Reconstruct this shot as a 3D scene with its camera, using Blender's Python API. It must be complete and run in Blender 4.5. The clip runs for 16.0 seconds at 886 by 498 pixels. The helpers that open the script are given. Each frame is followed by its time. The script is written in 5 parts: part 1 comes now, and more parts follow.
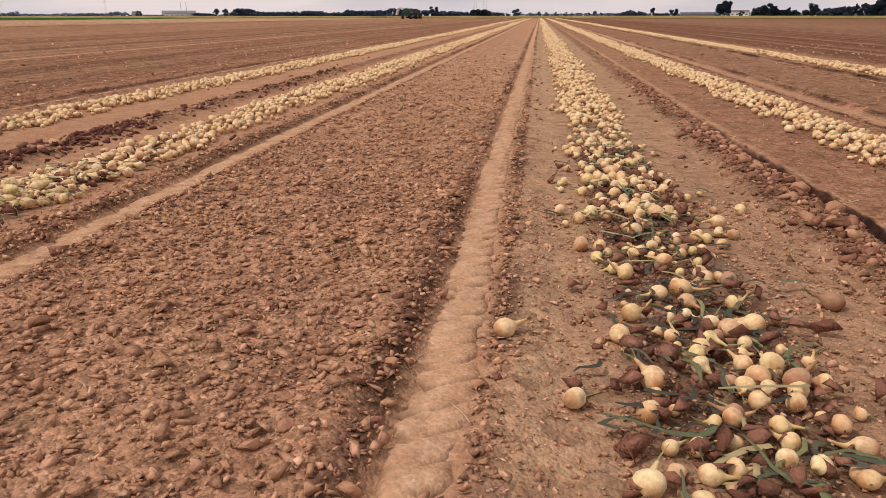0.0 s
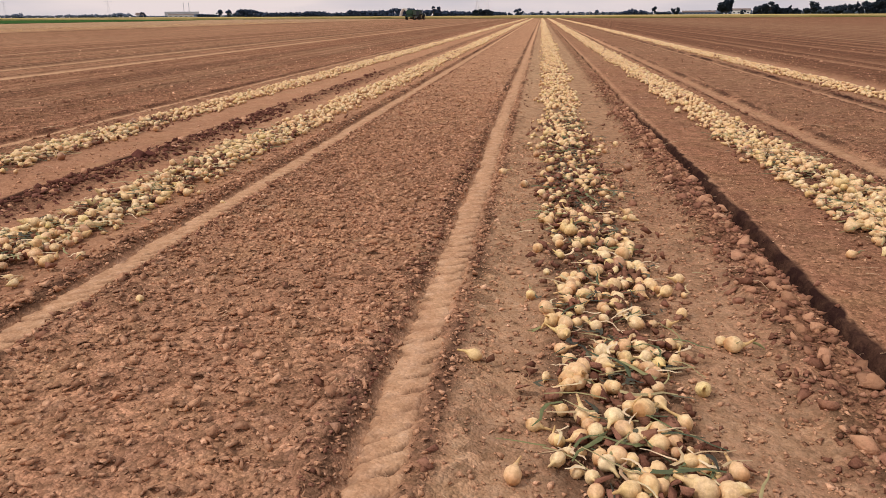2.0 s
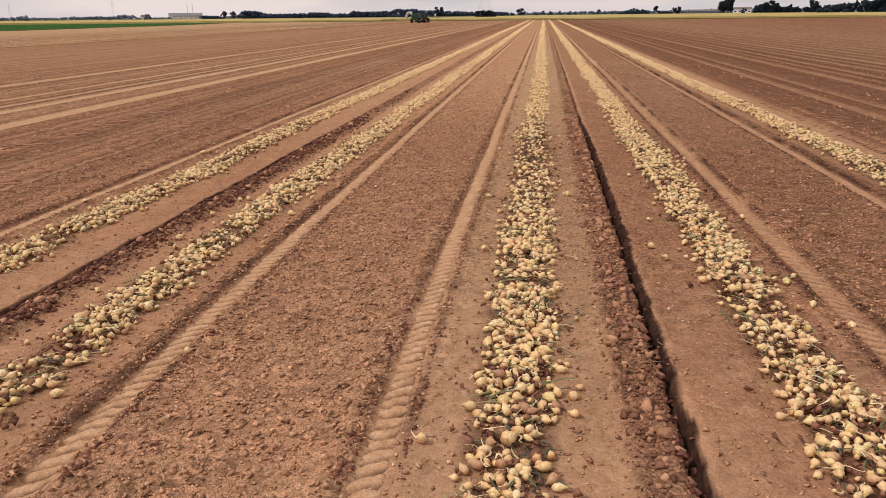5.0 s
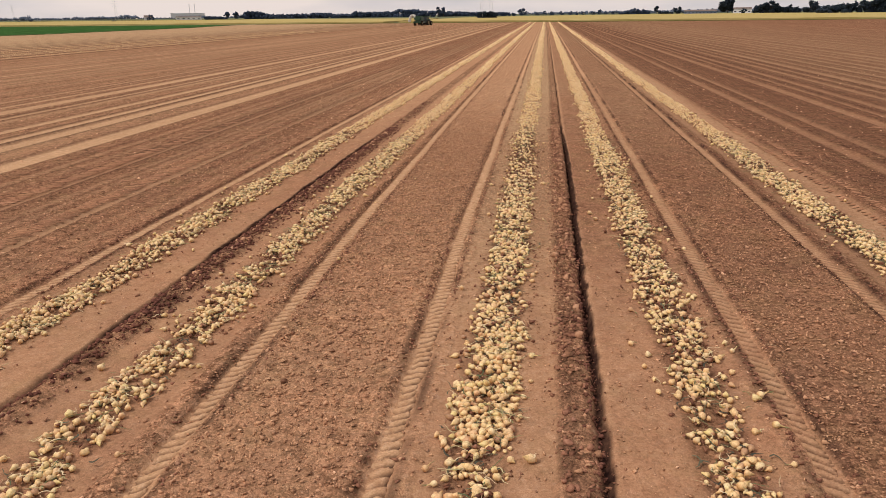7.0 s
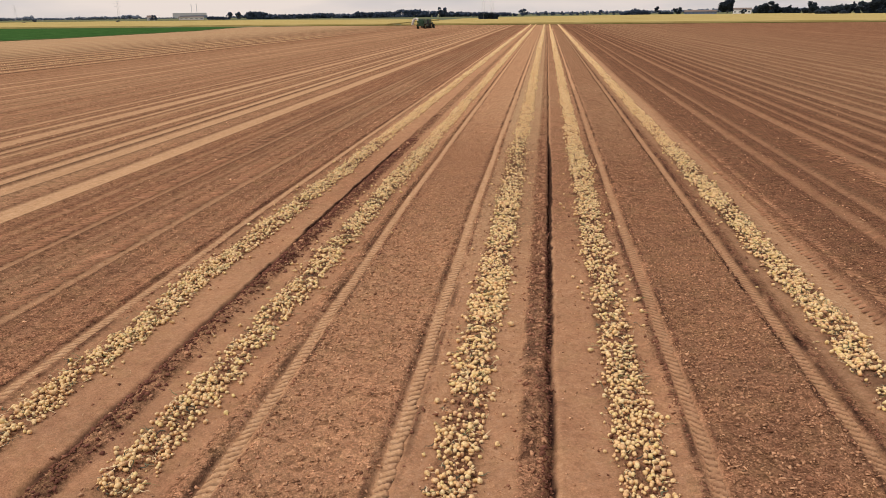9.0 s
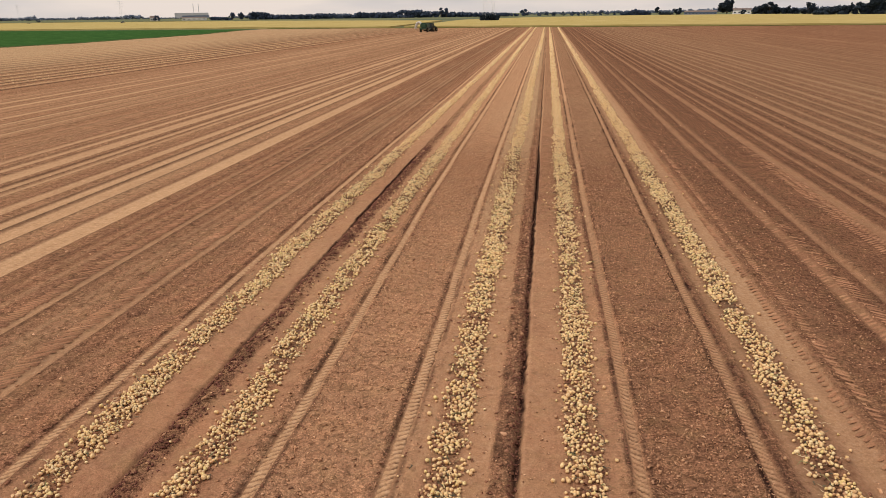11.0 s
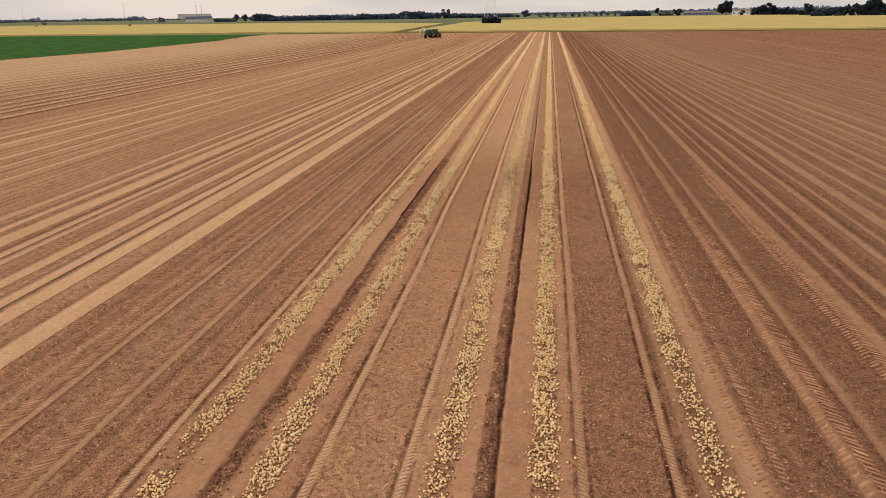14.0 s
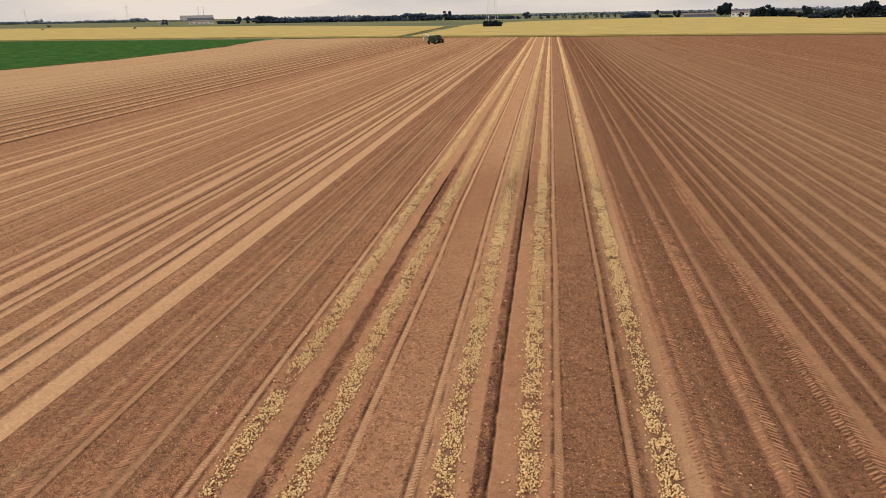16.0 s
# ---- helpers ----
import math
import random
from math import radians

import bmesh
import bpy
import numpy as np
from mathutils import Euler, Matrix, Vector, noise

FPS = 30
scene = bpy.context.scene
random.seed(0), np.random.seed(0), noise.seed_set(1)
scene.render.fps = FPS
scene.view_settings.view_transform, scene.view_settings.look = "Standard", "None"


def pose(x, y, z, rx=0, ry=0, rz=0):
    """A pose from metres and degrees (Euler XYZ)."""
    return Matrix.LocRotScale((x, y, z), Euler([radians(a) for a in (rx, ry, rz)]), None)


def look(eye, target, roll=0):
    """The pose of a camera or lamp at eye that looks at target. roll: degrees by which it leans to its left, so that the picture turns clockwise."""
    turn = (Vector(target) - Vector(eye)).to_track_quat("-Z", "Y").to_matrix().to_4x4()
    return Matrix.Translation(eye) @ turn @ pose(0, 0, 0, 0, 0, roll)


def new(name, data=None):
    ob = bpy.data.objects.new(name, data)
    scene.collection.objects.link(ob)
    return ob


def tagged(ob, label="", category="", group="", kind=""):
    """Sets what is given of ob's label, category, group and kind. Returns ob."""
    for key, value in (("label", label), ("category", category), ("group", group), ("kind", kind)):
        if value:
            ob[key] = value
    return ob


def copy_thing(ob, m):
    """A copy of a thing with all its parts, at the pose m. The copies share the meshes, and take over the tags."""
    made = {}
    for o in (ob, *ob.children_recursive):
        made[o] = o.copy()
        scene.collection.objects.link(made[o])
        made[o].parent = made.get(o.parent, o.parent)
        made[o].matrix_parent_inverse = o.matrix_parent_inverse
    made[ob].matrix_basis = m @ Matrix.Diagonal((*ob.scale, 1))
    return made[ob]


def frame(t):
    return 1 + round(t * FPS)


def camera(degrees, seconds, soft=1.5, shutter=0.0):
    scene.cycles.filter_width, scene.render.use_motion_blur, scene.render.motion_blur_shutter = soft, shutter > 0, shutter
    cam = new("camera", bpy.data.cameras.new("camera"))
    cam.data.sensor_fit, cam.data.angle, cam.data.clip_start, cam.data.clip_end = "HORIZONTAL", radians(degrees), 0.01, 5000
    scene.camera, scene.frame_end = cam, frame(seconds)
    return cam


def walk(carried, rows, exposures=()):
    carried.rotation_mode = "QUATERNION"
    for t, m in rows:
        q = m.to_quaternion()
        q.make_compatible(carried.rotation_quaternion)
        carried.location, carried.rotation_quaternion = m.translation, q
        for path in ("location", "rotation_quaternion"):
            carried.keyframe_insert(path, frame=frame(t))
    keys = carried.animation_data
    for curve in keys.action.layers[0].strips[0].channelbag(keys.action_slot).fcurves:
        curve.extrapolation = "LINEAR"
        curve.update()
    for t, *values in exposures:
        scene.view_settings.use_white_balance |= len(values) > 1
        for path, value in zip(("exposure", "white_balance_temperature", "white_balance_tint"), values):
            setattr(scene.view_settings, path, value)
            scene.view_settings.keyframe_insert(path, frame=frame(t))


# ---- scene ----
# camera: seconds, eye x y z, yaw, pitch, roll
cam = camera(62.8, 16.0, soft=0.8)
PATH = [
    (0.0, 0.071, 0.422, 0.949, 7.223, -17.821, -0.020),
    (0.5, 0.107, -0.656, 0.982, 7.287, -17.834, -0.090),
    (1.0, 0.160, -1.694, 1.072, 7.351, -17.843, -0.165),
    (1.5, 0.225, -2.736, 1.194, 7.413, -17.851, -0.243),
    (2.0, 0.296, -3.804, 1.333, 7.474, -17.857, -0.320),
    (2.5, 0.371, -4.910, 1.483, 7.531, -17.862, -0.393),
    (3.0, 0.447, -6.054, 1.641, 7.585, -17.867, -0.461),
    (3.5, 0.523, -7.232, 1.810, 7.635, -17.871, -0.522),
    (4.0, 0.600, -8.439, 1.992, 7.683, -17.876, -0.575),
    (4.5, 0.677, -9.669, 2.188, 7.726, -17.881, -0.620),
    (5.0, 0.755, -10.916, 2.401, 7.766, -17.887, -0.656),
    (5.5, 0.835, -12.178, 2.631, 7.803, -17.894, -0.685),
    (6.0, 0.918, -13.455, 2.880, 7.837, -17.902, -0.706),
    (6.5, 1.004, -14.748, 3.146, 7.869, -17.910, -0.721),
    (7.0, 1.095, -16.059, 3.428, 7.898, -17.920, -0.731),
    (7.5, 1.190, -17.393, 3.725, 7.925, -17.930, -0.737),
    (8.0, 1.289, -18.754, 4.036, 7.951, -17.941, -0.741),
    (8.5, 1.393, -20.145, 4.358, 7.977, -17.953, -0.744),
    (9.0, 1.500, -21.569, 4.693, 8.001, -17.965, -0.747),
    (9.5, 1.610, -23.027, 5.038, 8.026, -17.977, -0.752),
    (10.0, 1.721, -24.519, 5.393, 8.051, -17.989, -0.760),
    (10.5, 1.833, -26.042, 5.759, 8.076, -18.000, -0.772),
    (11.0, 1.944, -27.593, 6.136, 8.103, -18.011, -0.789),
    (11.5, 2.052, -29.166, 6.525, 8.130, -18.021, -0.810),
    (12.0, 2.156, -30.755, 6.925, 8.159, -18.029, -0.837),
    (12.5, 2.256, -32.356, 7.338, 8.188, -18.036, -0.869),
    (13.0, 2.351, -33.964, 7.764, 8.219, -18.041, -0.905),
    (13.5, 2.443, -35.581, 8.203, 8.250, -18.043, -0.945),
    (14.0, 2.531, -37.211, 8.657, 8.281, -18.043, -0.985),
    (14.5, 2.619, -38.867, 9.128, 8.312, -18.040, -1.024),
    (15.0, 2.712, -40.572, 9.624, 8.341, -18.034, -1.059),
    (15.5, 2.815, -42.358, 10.155, 8.368, -18.024, -1.086),
    (16.0, 2.937, -44.276, 10.740, 8.392, -18.010, -1.099),
]


def eye_pose(x, y, z, yaw, pitch, roll):
    a, p = radians(yaw), radians(pitch)
    way = Vector((-math.sin(a) * math.cos(p), math.cos(a) * math.cos(p), math.sin(p)))
    return look((x, y, z), Vector((x, y, z)) + way * 2, roll)


walk(cam, [(r[0], eye_pose(*r[1:])) for r in PATH], [(0.0, 0.02, 6120, 18), (8.0, 0.05, 6350, 12), (16.0, 0.03, 6540, 9)])

# ---- light: thin bright cloud, hazy sun from the left ----
SUN_EL, SUN_AZ = 52.0, -115.0   # degrees above the horizon; clockwise from straight ahead
world = bpy.data.worlds.new("sky")
scene.world = world
world.use_nodes = True
wn, wl = world.node_tree.nodes, world.node_tree.links
wn.clear()
w_out = wn.new("ShaderNodeOutputWorld")
w_bg = wn.new("ShaderNodeBackground")
w_sky = wn.new("ShaderNodeTexSky")
w_sky.sky_type = "NISHITA"
w_sky.sun_disc = False
w_sky.sun_elevation = radians(SUN_EL)
w_sky.sun_rotation = radians(SUN_AZ)
w_sky.dust_density = 4.0
w_gain = wn.new("ShaderNodeMix")
w_gain.data_type = "RGBA"
w_gain.blend_type = "MULTIPLY"
w_gain.inputs[0].default_value = 1.0
w_gain.inputs[7].default_value = (0.10, 0.10, 0.10, 1)
w_cloud = wn.new("ShaderNodeTexNoise")
w_cloud.inputs["Scale"].default_value = 2.6
w_cloud.inputs["Detail"].default_value = 7
w_map = wn.new("ShaderNodeMapping")
w_map.inputs["Scale"].default_value = (1, 1, 5)
w_geo = wn.new("ShaderNodeTexCoord")
w_ramp = wn.new("ShaderNodeValToRGB")
w_ramp.color_ramp.elements[0].position = 0.36
w_ramp.color_ramp.elements[0].color = (0.60, 0.575, 0.58, 1)
w_ramp.color_ramp.elements[1].position = 0.60
w_ramp.color_ramp.elements[1].color = (0.92, 0.80, 0.715, 1)
w_mix = wn.new("ShaderNodeMix")
w_mix.data_type = "RGBA"
w_mix.inputs[0].default_value = 0.86
wl.new(w_geo.outputs["Generated"], w_map.inputs["Vector"])
wl.new(w_map.outputs["Vector"], w_cloud.inputs["Vector"])
wl.new(w_cloud.outputs["Fac"], w_ramp.inputs["Fac"])
wl.new(w_sky.outputs["Color"], w_gain.inputs[6])
wl.new(w_gain.outputs[2], w_mix.inputs[6])
wl.new(w_ramp.outputs["Color"], w_mix.inputs[7])
wl.new(w_mix.outputs[2], w_bg.inputs["Color"])
w_bg.inputs["Strength"].default_value = 1.0
wl.new(w_bg.outputs["Background"], w_out.inputs["Surface"])

sun = new("sun", bpy.data.lights.new("sun", "SUN"))
sun.data.energy = 2.1
sun.data.angle = radians(9)
sun.data.color = (1.0, 0.90, 0.78)
az = radians(SUN_AZ)
sun.matrix_world = look((0, 0, 50), Vector((0, 0, 50)) - Vector((math.sin(az) * math.cos(radians(SUN_EL)), math.cos(az) * math.cos(radians(SUN_EL)), math.sin(radians(SUN_EL)))))

# ---- numbers of the plan ----
Y_FIELD, Y_BACK = -90.0, -36.0     # near end of the field, and of its finely built part
TRACKS = [(-2.0, 1), (-0.16, 1), (3.36, -1), (5.21, -1), (-5.54, 1)]      # narrow wheel tracks: x, slant of the lugs
WINDROWS = [-4.82, -2.82, 0.64, 2.67, 6.05]
FURROWS = [(-3.80, 1), (1.69, -1)]     # open furrows: x, side of the crumbled ridge


DRIFT = {-2.0: 0.13, -0.16: 0.09, 3.36: 0.06, 5.21: 0.02, -5.54: 0.08}    # how far the tracks swing over towards the near end

# ---- numeric helpers ----
def hash2(ix, iy, seed):
    h = (ix.astype(np.int64) * 374761393 + iy.astype(np.int64) * 668265263 + seed * 1442695041) & 0xFFFFFFFF
    h = ((h ^ (h >> 13)) * 1274126177) & 0xFFFFFFFF
    return ((h ^ (h >> 16)) & 0xFFFF) / 65535.0


def vnoise(x, y, seed=0):
    """Smooth lattice noise, 0 to 1."""
    ix, iy = np.floor(x), np.floor(y)
    fx, fy = x - ix, y - iy
    fx, fy = fx * fx * (3 - 2 * fx), fy * fy * (3 - 2 * fy)
    a, b = hash2(ix, iy, seed), hash2(ix + 1, iy, seed)
    c, d = hash2(ix, iy + 1, seed), hash2(ix + 1, iy + 1, seed)
    return (a * (1 - fx) + b * fx) * (1 - fy) + (c * (1 - fx) + d * fx) * fy


def fbm(x, y, seed=0, octaves=3):
    s, w, t = 0.0, 0.5, 0.0
    for k in range(octaves):
        s = s + w * vnoise(x * 2 ** k, y * 2 ** k, seed + 17 * k)
        t += w
        w *= 0.55
    return s / t


def bump_at(x, c, half, soft):
    """1 inside half of c, falling to 0 over soft."""
    return np.clip((half + soft - np.abs(x - c)) / soft, 0, 1) ** 2 * (3 - 2 * np.clip((half + soft - np.abs(x - c)) / soft, 0, 1))


# pale smooth bands of the beds already cleared: x, half width, paleness
BANDS = [(-9.08, 0.08, 0.5), (-7.2, 0.07, 0.4), (-11.86, 0.40, 0.95), (-13.80, 0.36, 0.95), (-14.70, 0.22, 0.9), (-16.0, 0.28, 0.85), (-17.66, 0.15, 0.75), (-18.3, 0.20, 0.8), (-19.55, 0.46, 0.82),
         (-20.8, 0.22, 0.8), (-22.1, 0.24, 0.7), (-23.5, 0.10, 0.35), (-25.1, 0.12, 0.3), (-26.6, 0.10, 0.3), (-28.0, 0.16, 0.85), (-29.3, 0.14, 0.5), (-30.85, 0.22, 0.85), (-32.9, 0.34, 0.8), (-34.6, 0.14, 0.45),
         (-36.85, 0.40, 0.85), (-39.2, 0.34, 0.85), (-40.9, 0.24, 0.7), (-42.6, 0.22, 0.55),
         (6.66, 0.22, 0.8), (8.72, 0.14, 0.26), (9.55, 0.06, 0.36), (12.5, 0.06, 0.34), (15.5, 0.07, 0.38), (17.6, 0.07, 0.38), (20.1, 0.08, 0.40), (23.9, 0.08, 0.42), (11.6, 0.17, 0.40), (13.3, 0.12, 0.36), (14.6, 0.12, 0.36), (16.5, 0.22, 0.40), (18.8, 0.14, 0.40), (21.3, 0.18, 0.40), (22.7, 0.14, 0.35), (25.3, 0.2, 0.45)]
# narrow ridges of onions still lying far across the field
RIDGES = [-47.4, -50.5, -52.6, -55.3, -58.7, -62.4, -65.8, -69.0, -72.0, -75.0, -78.8, -82.3, -87.4, -92.7, -98.6, -105.4, -111.8]
rng = random.Random(5)
xb = 27.0
while xb < 190:
    BANDS.append((xb + rng.uniform(-0.5, 0.5), rng.uniform(0.08, 0.24), rng.uniform(0.15, 0.48)))
    xb += rng.choice((1.1, 1.5, 2.0, 2.6)) * (1 if xb < 60 else 1.4)


def swing(c, y):
    """Sideways shift of a track."""
    return DRIFT[c] * np.clip((-3 - y) / 9, 0, 1)


def soil(x, y):
    """Height, paleness, darkening by dampness and painted shade, and cloddiness of the field at x, y."""
    wob = (fbm(y * 0.35, y * 0 + 3.3, 5, 2) - 0.5) * 0.04 + (fbm(y * 0.06, y * 0 + 8.1, 6, 2) - 0.5) * 0.05
    u = x - wob
    z = np.zeros_like(x)
    pale = np.zeros_like(x)
    damp_shade = np.zeros_like(x)
    clod = np.full_like(x, 0.75)
    # smooth strips swept by the lifter
    for c in (-3.78, 1.62):
        s = bump_at(u, c, 1.44 if c < 0 else 1.56, 0.16)
        z -= 0.035 * s
        pale += (0.13 if c < 0 else 0.34 - 0.1 * np.clip((y + 6) / 4, 0, 1)) * s
        clod *= 1 - (0.8 - (0.42 * np.clip((y + 8) / 4, 0, 1) if c > 0 else 0)) * s
    s = bump_at(u, 6.25, 0.6, 0.2)
    z -= 0.02 * s
    pale += 0.32 * s
    clod *= 1 - 0.7 * s
    # narrow tracks
    for c0, _ in TRACKS:
        c = c0 + swing(c0, y)
        s = bump_at(u + 0.045 * (fbm(x * 4 + c0, y * 6, 23, 3) - 0.5), c, 0.075, 0.035)
        berm = bump_at(u, c - 0.22, 0.03, 0.09) + bump_at(u, c + 0.22, 0.03, 0.09)
        z += -0.035 * s + 0.022 * berm * (0.4 + fbm(x * 3, y * 2.2, 21, 2))
        pale = pale * (1 - s) + (0.6 if c0 < 0 else 0.4) * s
        clod = clod * (1 - s) + 0.05 * s + 0.25 * berm
        # dark track borders: tone of clods and their shade put into the colour
        damp_shade += 0.75 * bump_at(u, c + 0.145, 0.02, 0.045) * np.clip(fbm(x * 4, y * 1.8, 31, 3) * 2.6 - 0.7, 0, 1)
        damp_shade += 0.75 * bump_at(u, c - 0.145, 0.02, 0.045) * np.clip(fbm(x * 4, y * 1.8, 32, 3) * 2.6 - 0.7, 0, 1)
    # open furrows with a crumbled ridge beside them
    for (c, side_), k in zip(FURROWS, (0.5, 1.0)):
        shift = (fbm(y * 1.4, y * 0 + c, 44, 4) - 0.5) * 0.07 + (fbm(y * 7, y * 0 + c, 45, 2) - 0.5) * 0.016
        open_ = 0.45 + 0.8 * fbm(y * 1.1, y * 0 + c, 46, 3)
        near_ = np.clip((y + 13) / 9, 0, 1) * np.clip((8 - y) / 5, 0, 1)
        back_ = np.clip((-6 - y) / 6, 0, 1)
        open_ = open_ * ((0.75 + 0.25 * back_) * (1 - near_) + 1.1 * near_)
        e = -side_ * (u - shift - c) + 0.05 * (fbm(x * 9, y * 9, 47, 2) - 0.5)      # away from the ridge
        fall = np.where(e > 0, np.clip(1 - e / (0.065 + 0.05 * back_), 0, 1), np.clip(1 + e / (0.04 + 0.04 * back_), 0, 1))
        g = fall * fall * (3 - 2 * fall)
        r = bump_at(u, c + side_ * 0.21, 0.10, 0.09)
        z += -(0.105 + 0.065 * near_ - 0.03 * back_) * k * open_ * g + 0.045 * r * (0.2 + 1.4 * fbm(x * 5, y * 4, 51, 3))
        # core near-black: moist earth, with the shade down in the furrow painted in
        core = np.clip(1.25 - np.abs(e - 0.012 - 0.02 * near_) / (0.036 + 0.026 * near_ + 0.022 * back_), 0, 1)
        damp_shade += (1.25 + 1.6 * near_) * k * open_ * core * np.clip(2.6 * fbm(x * 5, y * 2.2, 58, 3) - 0.45 + 0.5 * near_, 0.15 + 0.35 * near_, 1.3) + (0.16 + 0.5 * near_) * g * k + (0.36 + 0.25 * back_ if c > 0 else 0.5) * r * np.clip(fbm(x * 5, y * 4, 52, 3) * 2.6 - 0.75, 0, 1)
        pale *= (1 - 0.9 * r) * (1 - g)
        clod = np.maximum(clod * (1 - g), 0.9 * r)
    # under the rows of bulbs: shade between the bulbs put into the soil colour
    for c in WINDROWS:
        s = bump_at(u, c, 0.2, 0.12)
        pale *= 1 - 0.6 * s
        damp_shade += np.where(y > 5, 0.05, 0.20 + 0.4 * np.clip((y + 14) / 8, 0, 1)) * s * np.clip(fbm(x * 5, y * 5, 61, 3) * 2.4 - 0.6, 0, 1)
        clod = np.maximum(clod, 0.4 * s)
    # beds cleared earlier
    side = (np.clip((-5.8 - u) / 0.3, 0, 1) + np.clip((u - 6.8) / 0.3, 0, 1))
    flat = np.zeros_like(x)
    for c, h, p in BANDS:
        if not (np.abs(u - c) < 2).any():
            continue
        w = u + 0.05 * (fbm(x * 2 + c, y * 0.5, 24, 2) - 0.5)
        s = bump_at(w, c, h, 0.09)
        flat = np.maximum(flat, s)
        z -= 0.035 * s
        pale = np.maximum(pale, p * s * (0.45 + 0.8 * fbm(x * 2.2, y * 0.09, 71, 3)))
        clod *= 1 - 0.7 * s
        berm = bump_at(u, c + h + 0.17, 0.05, 0.09)
        z += 0.03 * berm
        # dark lines beside each band: shade in the ruts put into the colour
        damp_shade += side * np.where(u > 0, 0.24, 0.75) * (0.46 * bump_at(u, c + h + 0.12, 0.03, 0.06) + 0.30 * bump_at(u, c - h - 0.14, 0.05, 0.08))
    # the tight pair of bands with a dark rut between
    damp_shade += 0.26 * bump_at(u, -14.31, 0.05, 0.06) * (0.6 + 0.8 * fbm(x * 3, y * 0.8, 25, 2))
    ridge = np.zeros_like(x)
    if (u < -44).any():
        for c in RIDGES:
            w = u + 0.16 * (fbm(y * 0.25 + c, y * 0 + c, 26, 2) - 0.5)
            far_ = np.clip((-c - 60) / 30, 0, 1)
            s = bump_at(w, c, 0.12 + 0.12 * far_, 0.2 + 0.25 * far_)
            ridge = np.maximum(ridge, s)
            z += 0.09 * s * (1 - 0.5 * far_)
            # dark line on one side: the ridge's shadow painted onto the soil
            damp_shade += (0.75 - 0.5 * far_) * bump_at(w, c + 0.48 + 0.2 * far_, 0.10, 0.18) * (0.7 + 0.5 * fbm(x, y * 0.3, 27, 2))
    far_left = np.clip((-44 - u) / 4, 0, 1)
    pale = np.maximum(pale, ridge * (0.75 + 0.4 * fbm(x * 1.5, y * 0.5, 72, 2)))
    pale = np.maximum(pale, far_left * np.clip((-62 - u) / 25, 0, 1) * (0.35 + 0.4 * fbm(x * 0.8, y * 0.1, 73, 2)))
    # drag lines of the lifter
    line = 0.6 * fbm(x * 3.1, y * 0.012, 75, 3) + 0.4 * vnoise(x * 7.3, y * 0.03, 76)
    pale += side * (1 - flat) * (1 - far_left) * (1.5 * np.clip(line - 0.50, 0, 1) * np.where(u > 0, 0.8, 1.0))
    damp_shade += side * (1 - flat) * np.where(u < -19, 0.9, np.where(u > 0, 0.8, 1.2)) * np.clip(0.46 - 0.6 * fbm(x * 2.3 + 7, y * 0.01, 77, 3) - 0.4 * vnoise(x * 6.1, y * 0.03, 78), 0, 1)
    damp_shade += 0.27 * np.clip((u - 3.5) / 0.2, 0, 1) + 0.15 * np.clip((u - 6.9) / 0.6, 0, 1) * np.clip((24 - u) / 10, 0, 1) * (1 - flat)
    bed = np.clip((u + 2.2) / 0.2, 0, 1) * np.clip((0.0 - u) / 0.2, 0, 1)
    strip = np.clip((u - 1.78) / 0.06, 0, 1) * np.clip((3.3 - u) / 0.1, 0, 1)
    pale += 0.20 * bed - 0.16 * np.clip((u - 0.95) / 0.1, 0, 1) * np.clip((1.55 - u) / 0.1, 0, 1) * np.clip((y + 11) / 4, 0, 1) - (0.16 + 0.16 * np.clip((y + 9) / 5, 0, 1)) * strip
    damp_shade += (0.05 + 0.07 * np.clip((y + 9) / 5, 0, 1)) * strip + 0.08 * np.clip((u - 0.1) / 0.2, 0, 1) * np.clip((1.5 - u) / 0.1, 0, 1)
    damp_shade += 0.15 * np.clip((-5.8 - u) / 0.3, 0, 1) * np.clip((u + 11.3) / 0.6, 0, 1) * (0.5 + fbm(x * 0.5, y * 0.2, 29, 3))
    # paler with distance: brightness of the grazing view put into the soil colour
    pale += 0.34 * np.clip((y + 2) / 18, 0, 1) * np.clip((u + 6) / 0.4, 0, 1) * np.clip((7 - u) / 0.4, 0, 1)
    pale += 0.14 * np.clip(1 - np.abs(y + 9) / 10, 0, 1) * np.clip((u + 6) / 0.4, 0, 1) * np.clip((7 - u) / 0.4, 0, 1) + 0.08 * np.clip((-19 - u) / 12, 0, 1) * np.clip((u + 44) / 2, 0, 1) + 0.16 * (fbm(x * 0.5, y * 0.25, 81, 3) - 0.5)
    return z, np.clip(pale, 0, 1), np.clip(damp_shade, 0, 1), np.clip(clod, 0, 1)


